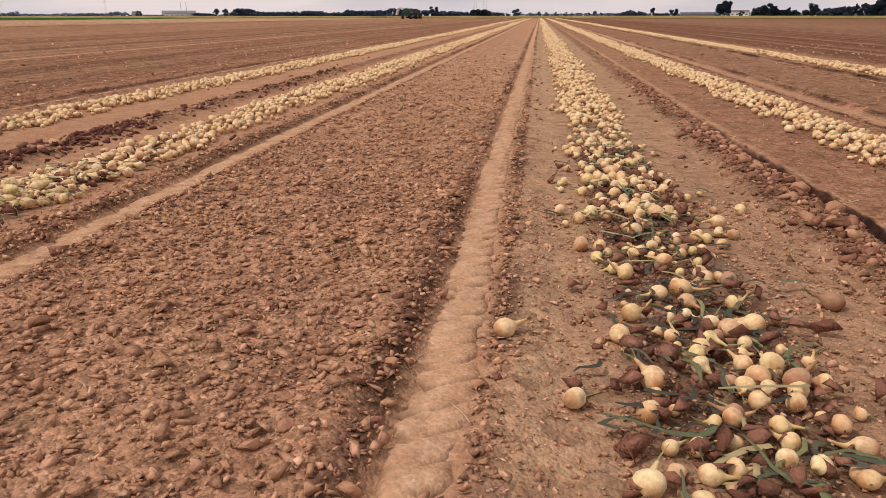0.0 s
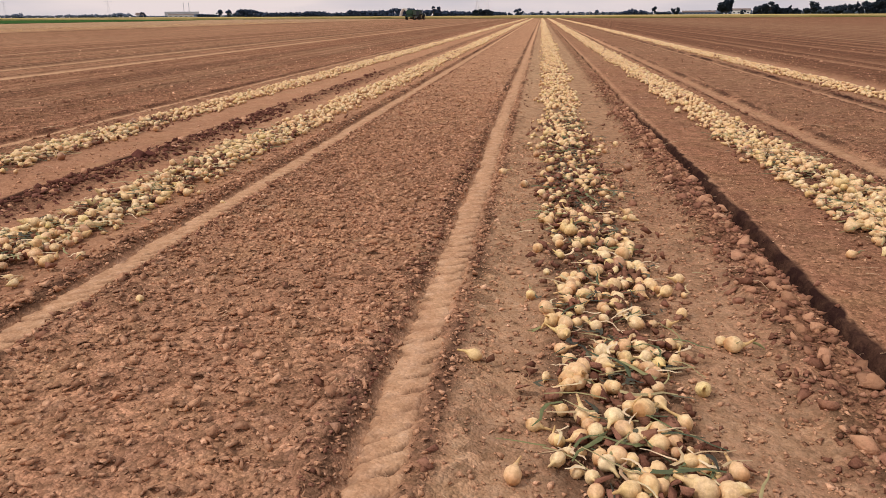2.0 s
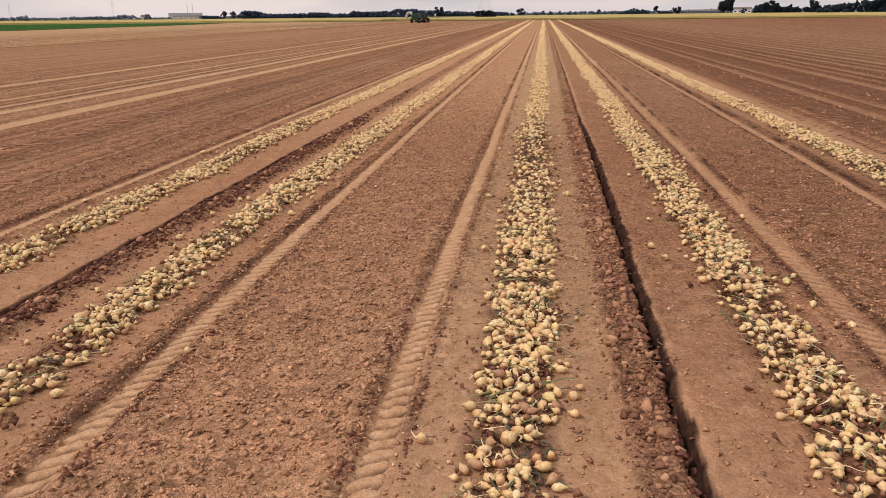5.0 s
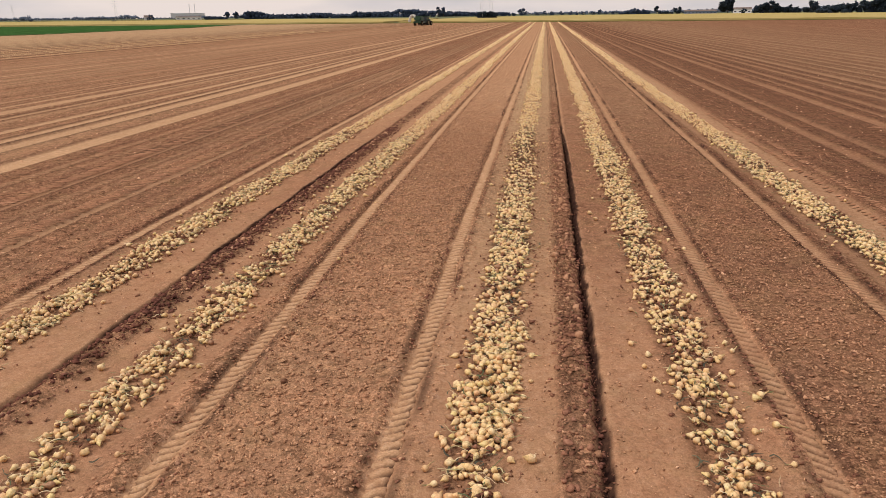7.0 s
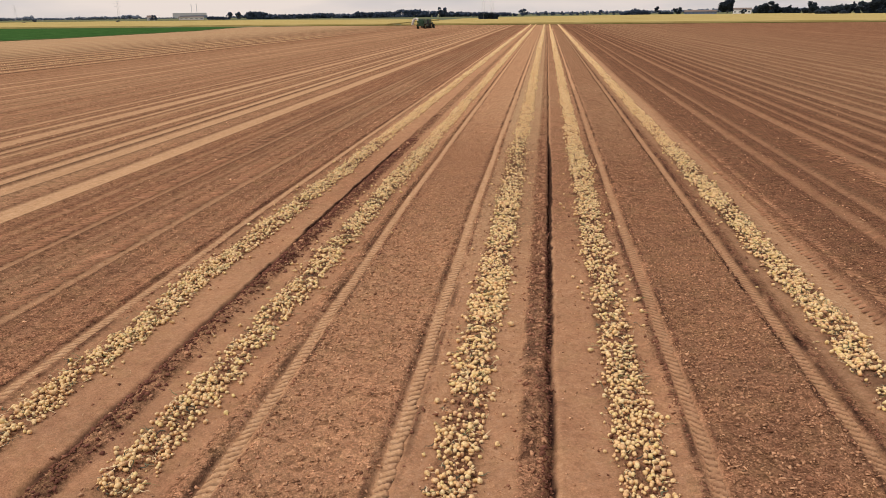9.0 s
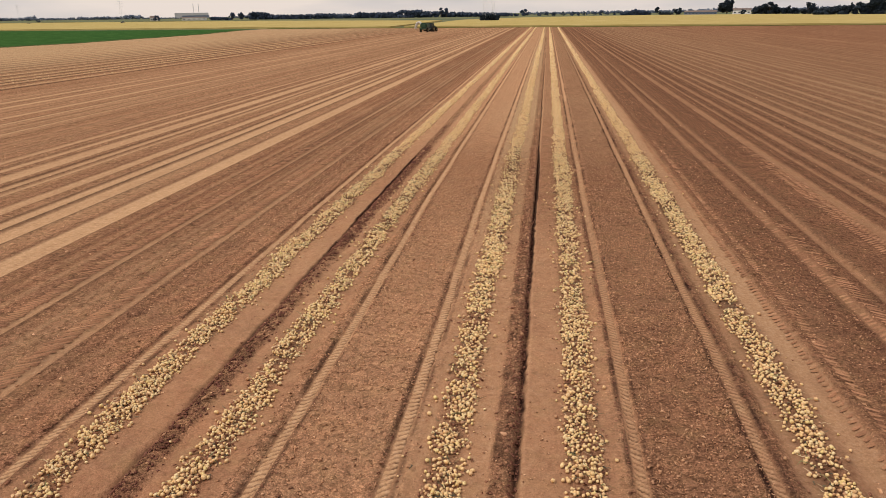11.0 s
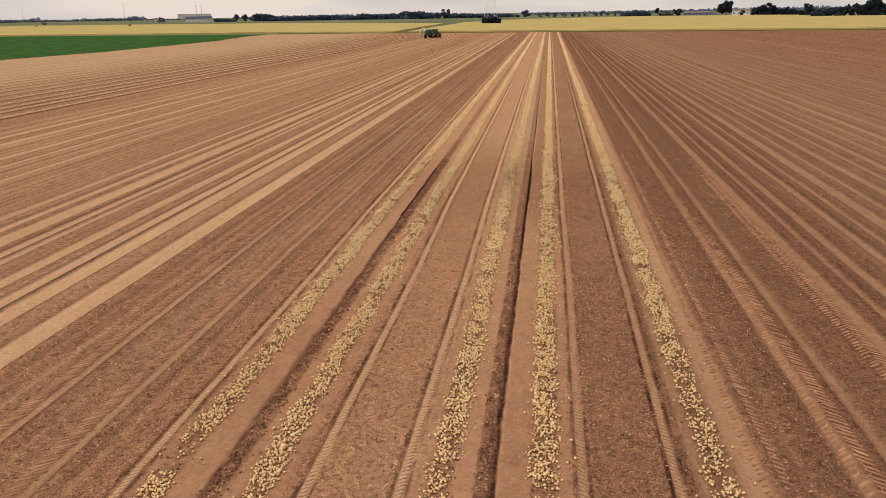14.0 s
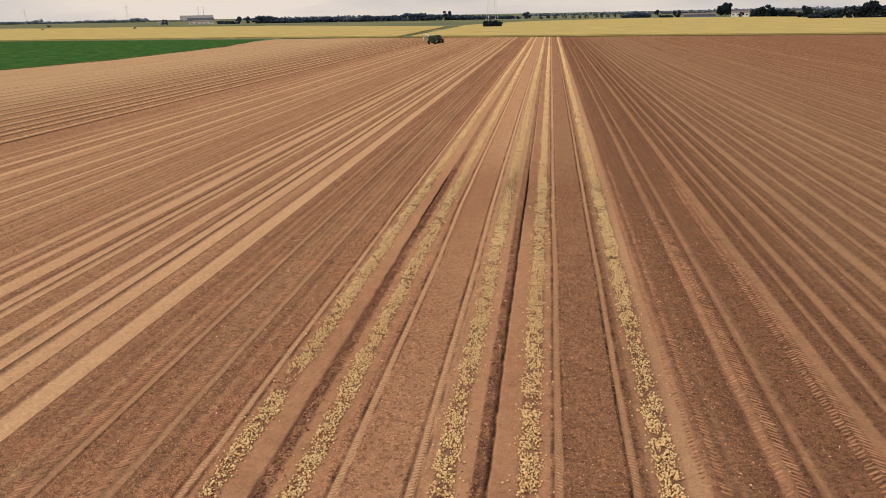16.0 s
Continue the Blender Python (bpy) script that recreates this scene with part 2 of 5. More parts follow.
def tan_at(x, y):
    """How straw-coloured the soil is: dry litter over the beds cleared first."""
    t_ = 0.5 * np.clip((-46 - x) / 22, 0, 1) + 0.34 * np.clip((-10.8 - x) / 0.6, 0, 1) + 0.42 * np.clip((x - 13) / 6, 0, 1) * np.clip((60 - x) / 30, 0, 1)
    mid_ = np.clip((x + 5.6) / 0.3, 0, 1) * np.clip((7 - x) / 0.3, 0, 1)
    t_ = t_ + mid_ * (0.05 + 0.60 * np.clip((x + 0.05) / 0.1, 0, 1) * np.clip((1.45 - x) / 0.1, 0, 1) * np.clip((y + 9) / 6, 0, 1) + 0.16 * np.clip(2.2 * fbm(x * 0.5, y * 0.15, 85, 3) - 0.75, 0, 1))
    t_ = t_ + 0.38 * np.clip((-6.3 - x) / 0.8, 0, 1) * np.clip((x + 11.2) / 1.5, 0, 1) * np.clip(2.4 * fbm(x * 0.7, y * 0.15, 83, 3) - 0.6, 0, 1)
    return np.clip(t_ * (0.7 + 0.6 * fbm(x * 0.6, y * 0.06, 84, 3)), 0, 1)


def rough(x, y, clod):
    return clod * (0.020 * (fbm(x * 9, y * 9, 91, 2) - 0.45) + 0.022 * (vnoise(x * 27, y * 27, 95) - 0.5)) + 0.012 * (fbm(x * 4, y * 4, 93, 2) - 0.5)


EDGE_L, EDGE_R = -8.0, 9.0


def fade(x, y):
    """1 inside the finely built part of the field, 0 at its rim."""
    return np.clip(np.minimum(np.minimum(x - EDGE_L, EDGE_R - x) / 0.5, np.minimum(y - Y_BACK, 60) / 1.0), 0, 1) * np.clip((90 - y) / 60, 0, 1)


def outer(z, x):
    """Plain relief of the bands beside the finely built part."""
    return z * np.clip(np.maximum(EDGE_L - x, x - EDGE_R) / 0.5, 0, 1)


def ground_z(x, y):
    x, y = np.asarray(x, float), np.asarray(y, float)
    z, p, d, c = soil(x, y)
    return (z + rough(x, y, c)) * fade(x, y) + outer(z, x)


def fast_mesh(name, verts, loops, sizes):
    me = bpy.data.meshes.new(name)
    me.vertices.add(len(verts))
    me.vertices.foreach_set("co", np.ascontiguousarray(verts, np.float32).ravel())
    me.loops.add(len(loops))
    me.loops.foreach_set("vertex_index", np.ascontiguousarray(loops, np.int32))
    me.polygons.add(len(sizes))
    starts = np.concatenate([[0], np.cumsum(sizes)[:-1]]).astype(np.int32)
    me.polygons.foreach_set("loop_start", starts)
    me.update(calc_edges=True)
    me.validate()
    return me


def grid_arrays(xs, ys):
    gx, gy = np.meshgrid(xs, ys)
    n, m = len(ys), len(xs)
    i = np.arange((n - 1) * m).reshape(n - 1, m)[:, :-1].ravel()
    return gx.ravel(), gy.ravel(), np.stack([i, i + 1, i + m + 1, i + m], 1)


# ---- materials ----
def material(name):
    mat = bpy.data.materials.new(name)
    mat.use_nodes = True
    t = mat.node_tree
    return mat, t, t.nodes["Principled BSDF"]


def node(t, kind, **values):
    n = t.nodes.new(kind)
    for k, v in values.items():
        n.inputs[k.replace("_", " ")].default_value = v
    return n


def ramp(t, src, stops):
    r = t.nodes.new("ShaderNodeValToRGB")
    els = r.color_ramp.elements
    while len(els) < len(stops):
        els.new(0.5)
    for e, (p, c) in zip(els, stops):
        e.position, e.color = p, (*c, 1)
    t.links.new(src, r.inputs["Fac"])
    return r.outputs["Color"]


def mix(t, fac, a, b, kind="MIX"):
    m = t.nodes.new("ShaderNodeMix")
    m.data_type, m.blend_type = "RGBA", kind
    for sock, v in ((m.inputs[0], fac), (m.inputs[6], a), (m.inputs[7], b)):
        if isinstance(v, (int, float)):
            sock.default_value = v
        elif isinstance(v, tuple):
            sock.default_value = (*v, 1)
        else:
            t.links.new(v, sock)
    return m.outputs[2]


def world_noise(t, scale, detail=4.0, stretch=(1, 1, 1), roughness=0.6):
    g = t.nodes.new("ShaderNodeNewGeometry")
    mp = t.nodes.new("ShaderNodeMapping")
    mp.inputs["Scale"].default_value = stretch
    n = node(t, "ShaderNodeTexNoise", Scale=scale, Detail=detail, Roughness=roughness)
    t.links.new(g.outputs["Position"], mp.inputs["Vector"])
    t.links.new(mp.outputs["Vector"], n.inputs["Vector"])
    return n.outputs["Fac"]


def math_node(t, op, a, b, clamp=False):
    m = t.nodes.new("ShaderNodeMath")
    m.operation, m.use_clamp = op, clamp
    for s, v in zip(m.inputs, (a, b)):
        if isinstance(v, (int, float)):
            s.default_value = v
        else:
            t.links.new(v, s)
    return m.outputs[0]


def add_bump(t, bsdf, height, strength, distance):
    b = node(t, "ShaderNodeBump", Strength=strength, Distance=distance)
    t.links.new(height, b.inputs["Height"])
    t.links.new(b.outputs["Normal"], bsdf.inputs["Normal"])


def cells(t, scale):
    """Crumbs: a random shade per crumb, and its domed height."""
    g = t.nodes.new("ShaderNodeNewGeometry")
    warp = node(t, "ShaderNodeTexNoise", Scale=scale * 0.7, Detail=2.0)
    t.links.new(g.outputs["Position"], warp.inputs["Vector"])
    m = t.nodes.new("ShaderNodeVectorMath")
    m.operation = "MULTIPLY_ADD"
    t.links.new(warp.outputs["Color"], m.inputs[0])
    m.inputs[1].default_value = (0.6 / scale,) * 3
    t.links.new(g.outputs["Position"], m.inputs[2])
    v = node(t, "ShaderNodeTexVoronoi", Scale=scale)
    t.links.new(m.outputs[0], v.inputs["Vector"])
    s = t.nodes.new("ShaderNodeSeparateColor")
    t.links.new(v.outputs["Color"], s.inputs[0])
    return s.outputs[0], math_node(t, "SUBTRACT", 1.0, v.outputs["Distance"])


def soil_colour(t, pale, damp_shade, fine=None, mid=None, crumbly=1.0):
    """Reddish loam, its pale dry crust, and a dark tone for moist soil and painted shade."""
    crumb = ramp(t, world_noise(t, 30, 6, roughness=0.75), [(0.30, (0.205, 0.099, 0.059)), (0.5, (0.305, 0.153, 0.089)), (0.70, (0.405, 0.218, 0.134))])
    blotch = ramp(t, world_noise(t, 0.8, 5, roughness=0.7), [(0.3, (0.80, 0.80, 0.82)), (0.7, (1.12, 1.09, 1.03))])
    crumb = mix(t, 1.0, crumb, blotch, "MULTIPLY")
    olive = ramp(t, world_noise(t, 1.7, 5, roughness=0.75), [(0.48, (0, 0, 0)), (0.70, (0.42, 0.42, 0.42))])
    crumb = mix(t, olive, crumb, (0.285, 0.185, 0.085))
    crust = ramp(t, world_noise(t, 14, 7, roughness=0.72), [(0.3, (0.385, 0.205, 0.108)), (0.52, (0.54, 0.319, 0.181)), (0.8, (0.69, 0.47, 0.322))])
    if fine is not None:
        crumb = mix(t, crumbly, crumb, ramp(t, mid, [(0.0, (0.50, 0.48, 0.48)), (0.5, (0.99, 0.99, 0.99)), (1.0, (1.45, 1.46, 1.49))]), "MULTIPLY")
        both = ramp(t, fine, [(0.0, (0.62, 0.60, 0.58)), (0.6, (1.0, 1.0, 1.0)), (1.0, (1.34, 1.35, 1.37))])
        crumb = mix(t, crumbly, crumb, both, "MULTIPLY")
        crust = mix(t, 0.5, crust, both, "MULTIPLY")
    c = mix(t, pale, crumb, crust)
    return mix(t, damp_shade, c, (0.085, 0.030, 0.028))


def field_material():
    mat, t, b = material("field_soil")
    pa = t.nodes.new("ShaderNodeAttribute")
    pa.attribute_name = "pale"
    ca_ = t.nodes.new("ShaderNodeAttribute")
    ca_.attribute_name = "crumbly"
    calm = math_node(t, "SUBTRACT", 1.0, math_node(t, "MULTIPLY", ca_.outputs["Fac"], 0.6))
    da = t.nodes.new("ShaderNodeAttribute")
    da.attribute_name = "damp_shade"
    grain = world_noise(t, 6, 6, roughness=0.75)
    p = math_node(t, "ADD", pa.outputs["Fac"], math_node(t, "MULTIPLY", math_node(t, "SUBTRACT", grain, 0.5), math_node(t, "MULTIPLY", calm, 0.7)), True)
    d = math_node(t, "MULTIPLY", da.outputs["Fac"], math_node(t, "ADD", 0.55, math_node(t, "MULTIPLY", grain, 0.8)), True)
    broad = world_noise(t, 1.6, 4, (1.6, 0.7, 1), 0.7)
    p = math_node(t, "ADD", p, math_node(t, "MULTIPLY", math_node(t, "SUBTRACT", broad, 0.5), math_node(t, "MULTIPLY", calm, 0.75)), True)
    coarse, dome_c = cells(t, 11)
    fine, dome_f = cells(t, 95)
    mid, dome_m = cells(t, 36)
    crumbly = math_node(t, "ADD", 0.12, math_node(t, "MULTIPLY", ca_.outputs["Fac"], 1.1), True)
    base = soil_colour(t, p, 0.0, fine, mid, crumbly)
    ta = t.nodes.new("ShaderNodeAttribute")
    ta.attribute_name = "tan"
    dry = ramp(t, world_noise(t, 22, 6, roughness=0.75), [(0.3, (0.25, 0.165, 0.082)), (0.5, (0.42, 0.295, 0.168)), (0.75, (0.60, 0.46, 0.30))])
    base = mix(t, math_node(t, "MULTIPLY", ta.outputs["Fac"], math_node(t, "ADD", 0.35, math_node(t, "MULTIPLY", p, 0.6)), True), base, dry)
    # near-black tone: moist soil and the shade painted through the same mask
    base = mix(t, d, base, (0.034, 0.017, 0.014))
    base = mix(t, crumbly, base, ramp(t, coarse, [(0.0, (0.62, 0.60, 0.60)), (0.28, (0.98, 0.98, 0.98)), (0.78, (1.02, 1.02, 1.02)), (1.0, (1.28, 1.29, 1.28))]), "MULTIPLY")
    t.links.new(base, b.inputs["Base Color"])
    b.inputs["Roughness"].default_value = 1.0
    b.inputs["Specular IOR Level"].default_value = 0.0
    h = math_node(t, "ADD", math_node(t, "MULTIPLY", dome_m, math_node(t, "SUBTRACT", 0.65, p, True)), math_node(t, "MULTIPLY", dome_f, 0.3))
    h = math_node(t, "ADD", h, math_node(t, "MULTIPLY", world_noise(t, 7, 5, roughness=0.7), 1.3))
    h = math_node(t, "MULTIPLY", h, math_node(t, "ADD", 0.3, math_node(t, "MULTIPLY", crumbly, 0.7)))
    add_bump(t, b, h, 1.0, 0.02)
    return mat


def clod_material(name, pale, damp_shade, spread=1.0):
    mat, t, b = material(name)
    g = t.nodes.new("ShaderNodeNewGeometry")
    r = g.outputs["Random Per Island"]
    base = soil_colour(t, pale, damp_shade)
    tint = ramp(t, r, [(0.0, (0.70, 0.67, 0.70)), (0.3, (1.05, 1.04, 1.06)), (0.7, (1.32, 1.31, 1.33)), (0.93, (1.55, 1.60, 1.66)), (1.0, (1.85, 1.98, 2.1))])
    t.links.new(mix(t, spread, base, tint, "MULTIPLY"), b.inputs["Base Color"])
    b.inputs["Roughness"].default_value = 1.0
    b.inputs["Specular IOR Level"].default_value = 0.0
    add_bump(t, b, world_noise(t, 90, 4), 0.7, 0.01)
    return mat


def onion_material(name, single):
    """Papery skin: lengthwise streaks, browned root end, dull neck; "along" runs from root to neck."""
    mat, t, b = material(name)
    if single:
        r = t.nodes.new("ShaderNodeObjectInfo").outputs["Random"]
    else:
        r = t.nodes.new("ShaderNodeNewGeometry").outputs["Random Per Island"]
    skin = ramp(t, r, [(0.0, (0.800, 0.570, 0.333)), (0.15, (0.837, 0.662, 0.414)), (0.30, (0.790, 0.580, 0.324)), (0.44, (0.856, 0.727, 0.504)), (0.55, (0.772, 0.635, 0.324)), (0.66, (0.818, 0.598, 0.378)), (0.78, (0.725, 0.488, 0.297)), (0.87, (0.837, 0.672, 0.423)), (0.95, (0.577, 0.359, 0.225)), (1.0, (0.372, 0.221, 0.153))])
    streak = ramp(t, world_noise(t, 60, 4), [(0.3, (0.74, 0.66, 0.50)), (0.7, (1.09, 1.05, 0.93))])
    skin = mix(t, 1.0, skin, streak, "MULTIPLY")
    al = t.nodes.new("ShaderNodeAttribute")
    al.attribute_name = "along"
    ends = ramp(t, al.outputs["Fac"], [(0.0, (0.62, 0.45, 0.34)), (0.14, (0.94, 0.84, 0.78)), (0.32, (1.0, 1.0, 1.0)), (0.62, (1.02, 1.02, 1.0)), (0.78, (0.96, 0.97, 0.84)), (1.0, (0.80, 0.74, 0.60))])
    skin = mix(t, 1.0, skin, ends, "MULTIPLY")
    dirt = ramp(t, world_noise(t, 28, 5, roughness=0.7), [(0.50, (0, 0, 0)), (0.74, (0.52, 0.52, 0.52))])
    t.links.new(mix(t, dirt, skin, (0.26, 0.145, 0.085)), b.inputs["Base Color"])
    b.inputs["Roughness"].default_value = 0.5
    b.inputs["Specular IOR Level"].default_value = 0.3
    add_bump(t, b, world_noise(t, 120, 3), 0.35, 0.004)
    return mat


def plain_material(name, stops, scale, rough_=0.9, bump=0.3, distance=0.02, stretch=(1, 1, 1), metal=0.0):
    mat, t, b = material(name)
    t.links.new(ramp(t, world_noise(t, scale, 5, stretch), stops), b.inputs["Base Color"])
    b.inputs["Roughness"].default_value = rough_
    b.inputs["Metallic"].default_value = metal
    b.inputs["Specular IOR Level"].default_value = 0.0 if rough_ > 0.75 else 0.3
    if bump:
        add_bump(t, b, world_noise(t, scale * 4, 4, stretch), bump, distance)
    return mat


def leaf_material(name, stops, dull=False):
    mat, t, b = material(name)
    g = t.nodes.new("ShaderNodeNewGeometry")
    c = ramp(t, g.outputs["Random Per Island"], stops)
    v = ramp(t, world_noise(t, 30, 3), [(0.3, (0.8, 0.8, 0.8)), (0.7, (1.15, 1.15, 1.1))])
    t.links.new(mix(t, 1.0, c, v, "MULTIPLY"), b.inputs["Base Color"])
    b.inputs["Roughness"].default_value = 1.0 if dull else 0.75
    b.inputs["Specular IOR Level"].default_value = 0.0 if dull else 0.2
    return mat


M_FIELD = field_material()
M_CLOD = clod_material("soil_clods", 0.46, 0.0, 0.9)
M_CLOD_DAMP = clod_material("damp_clods", 0.08, 0.22)
M_RIDGE = clod_material("furrow_ridge_soil", 0.05, 0.38, 1.0)
M_BLACK = clod_material("wet_black_lump", 0.0, 0.85, 0.3)
M_TREAD = clod_material("tread_soil", 0.10, 0.0, 0.4)
# brown lumps kept extra dark: shade between the bulbs put into their colour
M_LUMP = clod_material("dark_lumps", 0.0, 0.46)
M_RIDGE_RED = clod_material("red_ridge_soil", 0.0, 0.72, 0.7)
M_LUMP_DRY = clod_material("dry_lumps", 0.34, 0.05, 0.8)
M_CHIP = clod_material("soil_chips", 0.62, 0.0)
M_SPECK = clod_material("pale_crumbs", 0.95, 0.0)
M_ONION = onion_material("onion_skin", True)
M_ONIONS = onion_material("onion_skins", False)
M_STALK = leaf_material("onion_stalks", [(0.0, (0.36, 0.29, 0.15)), (0.25, (0.30, 0.28, 0.13)), (0.45, (0.17, 0.185, 0.075)), (0.7, (0.095, 0.115, 0.055)), (1.0, (0.06, 0.075, 0.045))])
M_NECK = leaf_material("dry_necks", [(0.0, (0.62, 0.47, 0.29)), (0.4, (0.70, 0.56, 0.36)), (0.7, (0.50, 0.42, 0.22)), (1.0, (0.42, 0.28, 0.17))])
M_WILT = leaf_material("wilted_leaf", [(0.0, (0.035, 0.036, 0.028)), (0.5, (0.06, 0.06, 0.04)), (1.0, (0.13, 0.125, 0.075))])
M_STRAW = leaf_material("straw", [(0.0, (0.42, 0.28, 0.165)), (0.6, (0.50, 0.36, 0.22)), (1.0, (0.26, 0.16, 0.09))])
M_WHEAT = plain_material("ripening_wheat", [(0.3, (0.33, 0.262, 0.092)), (0.5, (0.41, 0.325, 0.13)), (0.7, (0.50, 0.40, 0.18))], 0.05, 0.9, 0.8, 0.3, (1.0, 3.0, 1))
M_CROP = plain_material("green_leaf_crop", [(0.3, (0.022, 0.064, 0.018)), (0.55, (0.042, 0.102, 0.028)), (0.75, (0.085, 0.150, 0.045))], 0.22, 0.8, 1.0, 0.3)
M_MEADOW = plain_material("meadow", [(0.3, (0.085, 0.11, 0.075)), (0.5, (0.135, 0.15, 0.09)), (0.68, (0.22, 0.205, 0.11))], 0.006, 0.95, 0.4, 0.2, (1, 2.5, 1))
M_VERGE = plain_material("rough_grass", [(0.3, (0.08, 0.09, 0.03)), (0.6, (0.16, 0.15, 0.05)), (0.8, (0.26, 0.22, 0.09))], 0.4, 0.95, 0.8, 0.2)
# tree tones grow bluer and paler with distance: haze put into leaf colour
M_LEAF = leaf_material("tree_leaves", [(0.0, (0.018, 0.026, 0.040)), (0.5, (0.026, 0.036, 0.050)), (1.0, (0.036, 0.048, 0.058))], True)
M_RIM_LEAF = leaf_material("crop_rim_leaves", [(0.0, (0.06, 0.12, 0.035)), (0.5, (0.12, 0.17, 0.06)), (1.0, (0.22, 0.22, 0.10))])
M_LEAF_FAR = leaf_material("far_leaves_haze_tint", [(0.0, (0.040, 0.056, 0.094)), (0.5, (0.050, 0.068, 0.110)), (1.0, (0.062, 0.082, 0.124))], True)
M_LEAF_HAZE = leaf_material("far_leaves_haze_pale", [(0.0, (0.120, 0.148, 0.205)), (0.5, (0.138, 0.168, 0.228)), (1.0, (0.160, 0.190, 0.250))], True)
M_BARK = plain_material("bark", [(0.3, (0.06, 0.045, 0.035)), (0.7, (0.13, 0.10, 0.075))], 3.0)
M_STEEL = plain_material("galvanised_steel", [(0.3, (0.60, 0.59, 0.59)), (0.7, (0.70, 0.69, 0.68))], 0.5, 0.7, 0)
M_GREEN_PAINT = plain_material("green_machine_paint", [(0.3, (0.016, 0.046, 0.028)), (0.7, (0.030, 0.070, 0.040))], 1.5, 0.5, 0)
M_RUBBER = plain_material("tyre_rubber", [(0.3, (0.018, 0.017, 0.016)), (0.7, (0.045, 0.038, 0.033))], 4.0, 0.85, 0.3)
M_RIM = plain_material("yellow_rim_paint", [(0.3, (0.16, 0.13, 0.05)), (0.7, (0.22, 0.17, 0.07))], 2.0, 0.6, 0)
M_GLASS = plain_material("dark_cab_glass", [(0.3, (0.03, 0.035, 0.04)), (0.7, (0.05, 0.06, 0.065))], 0.5, 0.08, 0)
M_PALE = plain_material("pale_machine_steel", [(0.3, (0.55, 0.53, 0.48)), (0.7, (0.68, 0.66, 0.62))], 1.0, 0.5, 0)
M_HALL = plain_material("pale_hall_cladding", [(0.3, (0.50, 0.50, 0.53)), (0.7, (0.60, 0.60, 0.62))], 0.02, 0.6, 0)
M_HALL_BLUE = plain_material("blue_grey_cladding", [(0.3, (0.13, 0.17, 0.24)), (0.7, (0.18, 0.22, 0.30))], 0.02, 0.6, 0)
M_WHITE = plain_material("white_render", [(0.3, (0.70, 0.68, 0.65)), (0.7, (0.80, 0.78, 0.75))], 0.05, 0.7, 0)
M_ROOF = plain_material("grey_brown_roof", [(0.3, (0.14, 0.11, 0.10)), (0.7, (0.22, 0.18, 0.16))], 0.3, 0.8, 0)
M_WINDOW = plain_material("dark_window", [(0.3, (0.04, 0.045, 0.05)), (0.7, (0.06, 0.07, 0.08))], 0.3, 0.15, 0)


def give(ob, *mats):
    for m in mats:
        ob.data.materials.append(m)
    return ob


def part(name, bm, mat, parent, label=""):
    me = bpy.data.meshes.new(name)
    bm.to_mesh(me)
    bm.free()
    ob = give(new(name, me), mat)
    ob.parent = parent
    return tagged(ob, label)


def box(bm, x0, x1, y0, y1, z0, z1, bevel=0.0):
    r = bmesh.ops.create_cube(bm, size=1.0, matrix=Matrix.Translation(((x0 + x1) / 2, (y0 + y1) / 2, (z0 + z1) / 2)) @ Matrix.Diagonal((x1 - x0, y1 - y0, z1 - z0, 1)))
    if bevel:
        edges = list({e for v in r["verts"] for e in v.link_edges})
        bmesh.ops.bevel(bm, geom=edges, offset=bevel, segments=2, affect="EDGES")


def bar(bm, a, b, r0, r1=None, seg=6):
    """A tapered rod from a to b."""
    a, b = Vector(a), Vector(b)
    m = Matrix.Translation((a + b) / 2) @ (b - a).to_track_quat("Z", "Y").to_matrix().to_4x4()
    bmesh.ops.create_cone(bm, cap_ends=True, segments=seg, radius1=r0, radius2=r0 if r1 is None else r1, depth=(b - a).length, matrix=m)


# ---- scatter: many copies of a few small shapes joined into one mesh ----
def rotations(az_, el, spin):
    """Matrices that lay the shape's z axis along azimuth az_, elevation el, after a spin."""
    ca, sa, ce, se, cs, ss = np.cos(az_), np.sin(az_), np.cos(el), np.sin(el), np.cos(spin), np.sin(spin)
    zx = np.stack([ca * ce, sa * ce, se], 1)
    xx = np.stack([-sa, ca, 0 * ca], 1)
    yx = np.cross(zx, xx)
    x2 = xx * cs[:, None] + yx * ss[:, None]
    y2 = yx * cs[:, None] - xx * ss[:, None]
    return np.stack([x2, y2, zx], 2)


def scatter(shapes, pick, pos, rot, size):
    """shapes: list of (verts, faces of equal length); size: (n, 3)."""
    vs, ls, ss, base = [], [], [], 0
    for k, (v, f) in enumerate(shapes):
        i = np.nonzero(pick == k)[0]
        if not len(i):
            continue
        w = np.einsum("nij,nvj->nvi", rot[i], v[None] * size[i][:, None, :]) + pos[i][:, None, :]
        fl = (f[None] + (np.arange(len(i)) * len(v))[:, None, None] + base)
        vs.append(w.reshape(-1, 3))
        ls.append(fl.reshape(-1))
        ss.append(np.full(len(i) * len(f), f.shape[1]))
        base += len(i) * len(v)
    return np.concatenate(vs), np.concatenate(ls), np.concatenate(ss)


def along_values(shapes, pick):
    """Root-to-neck value, 0 to 1, of every vertex that scatter() makes of bulbs."""
    out = []
    for k, (v, f) in enumerate(shapes):
        a = np.clip((v[:, 2] + 1) / 2.6, 0, 1)
        out.append(np.tile(a, int((pick == k).sum())))
    return np.concatenate(out)


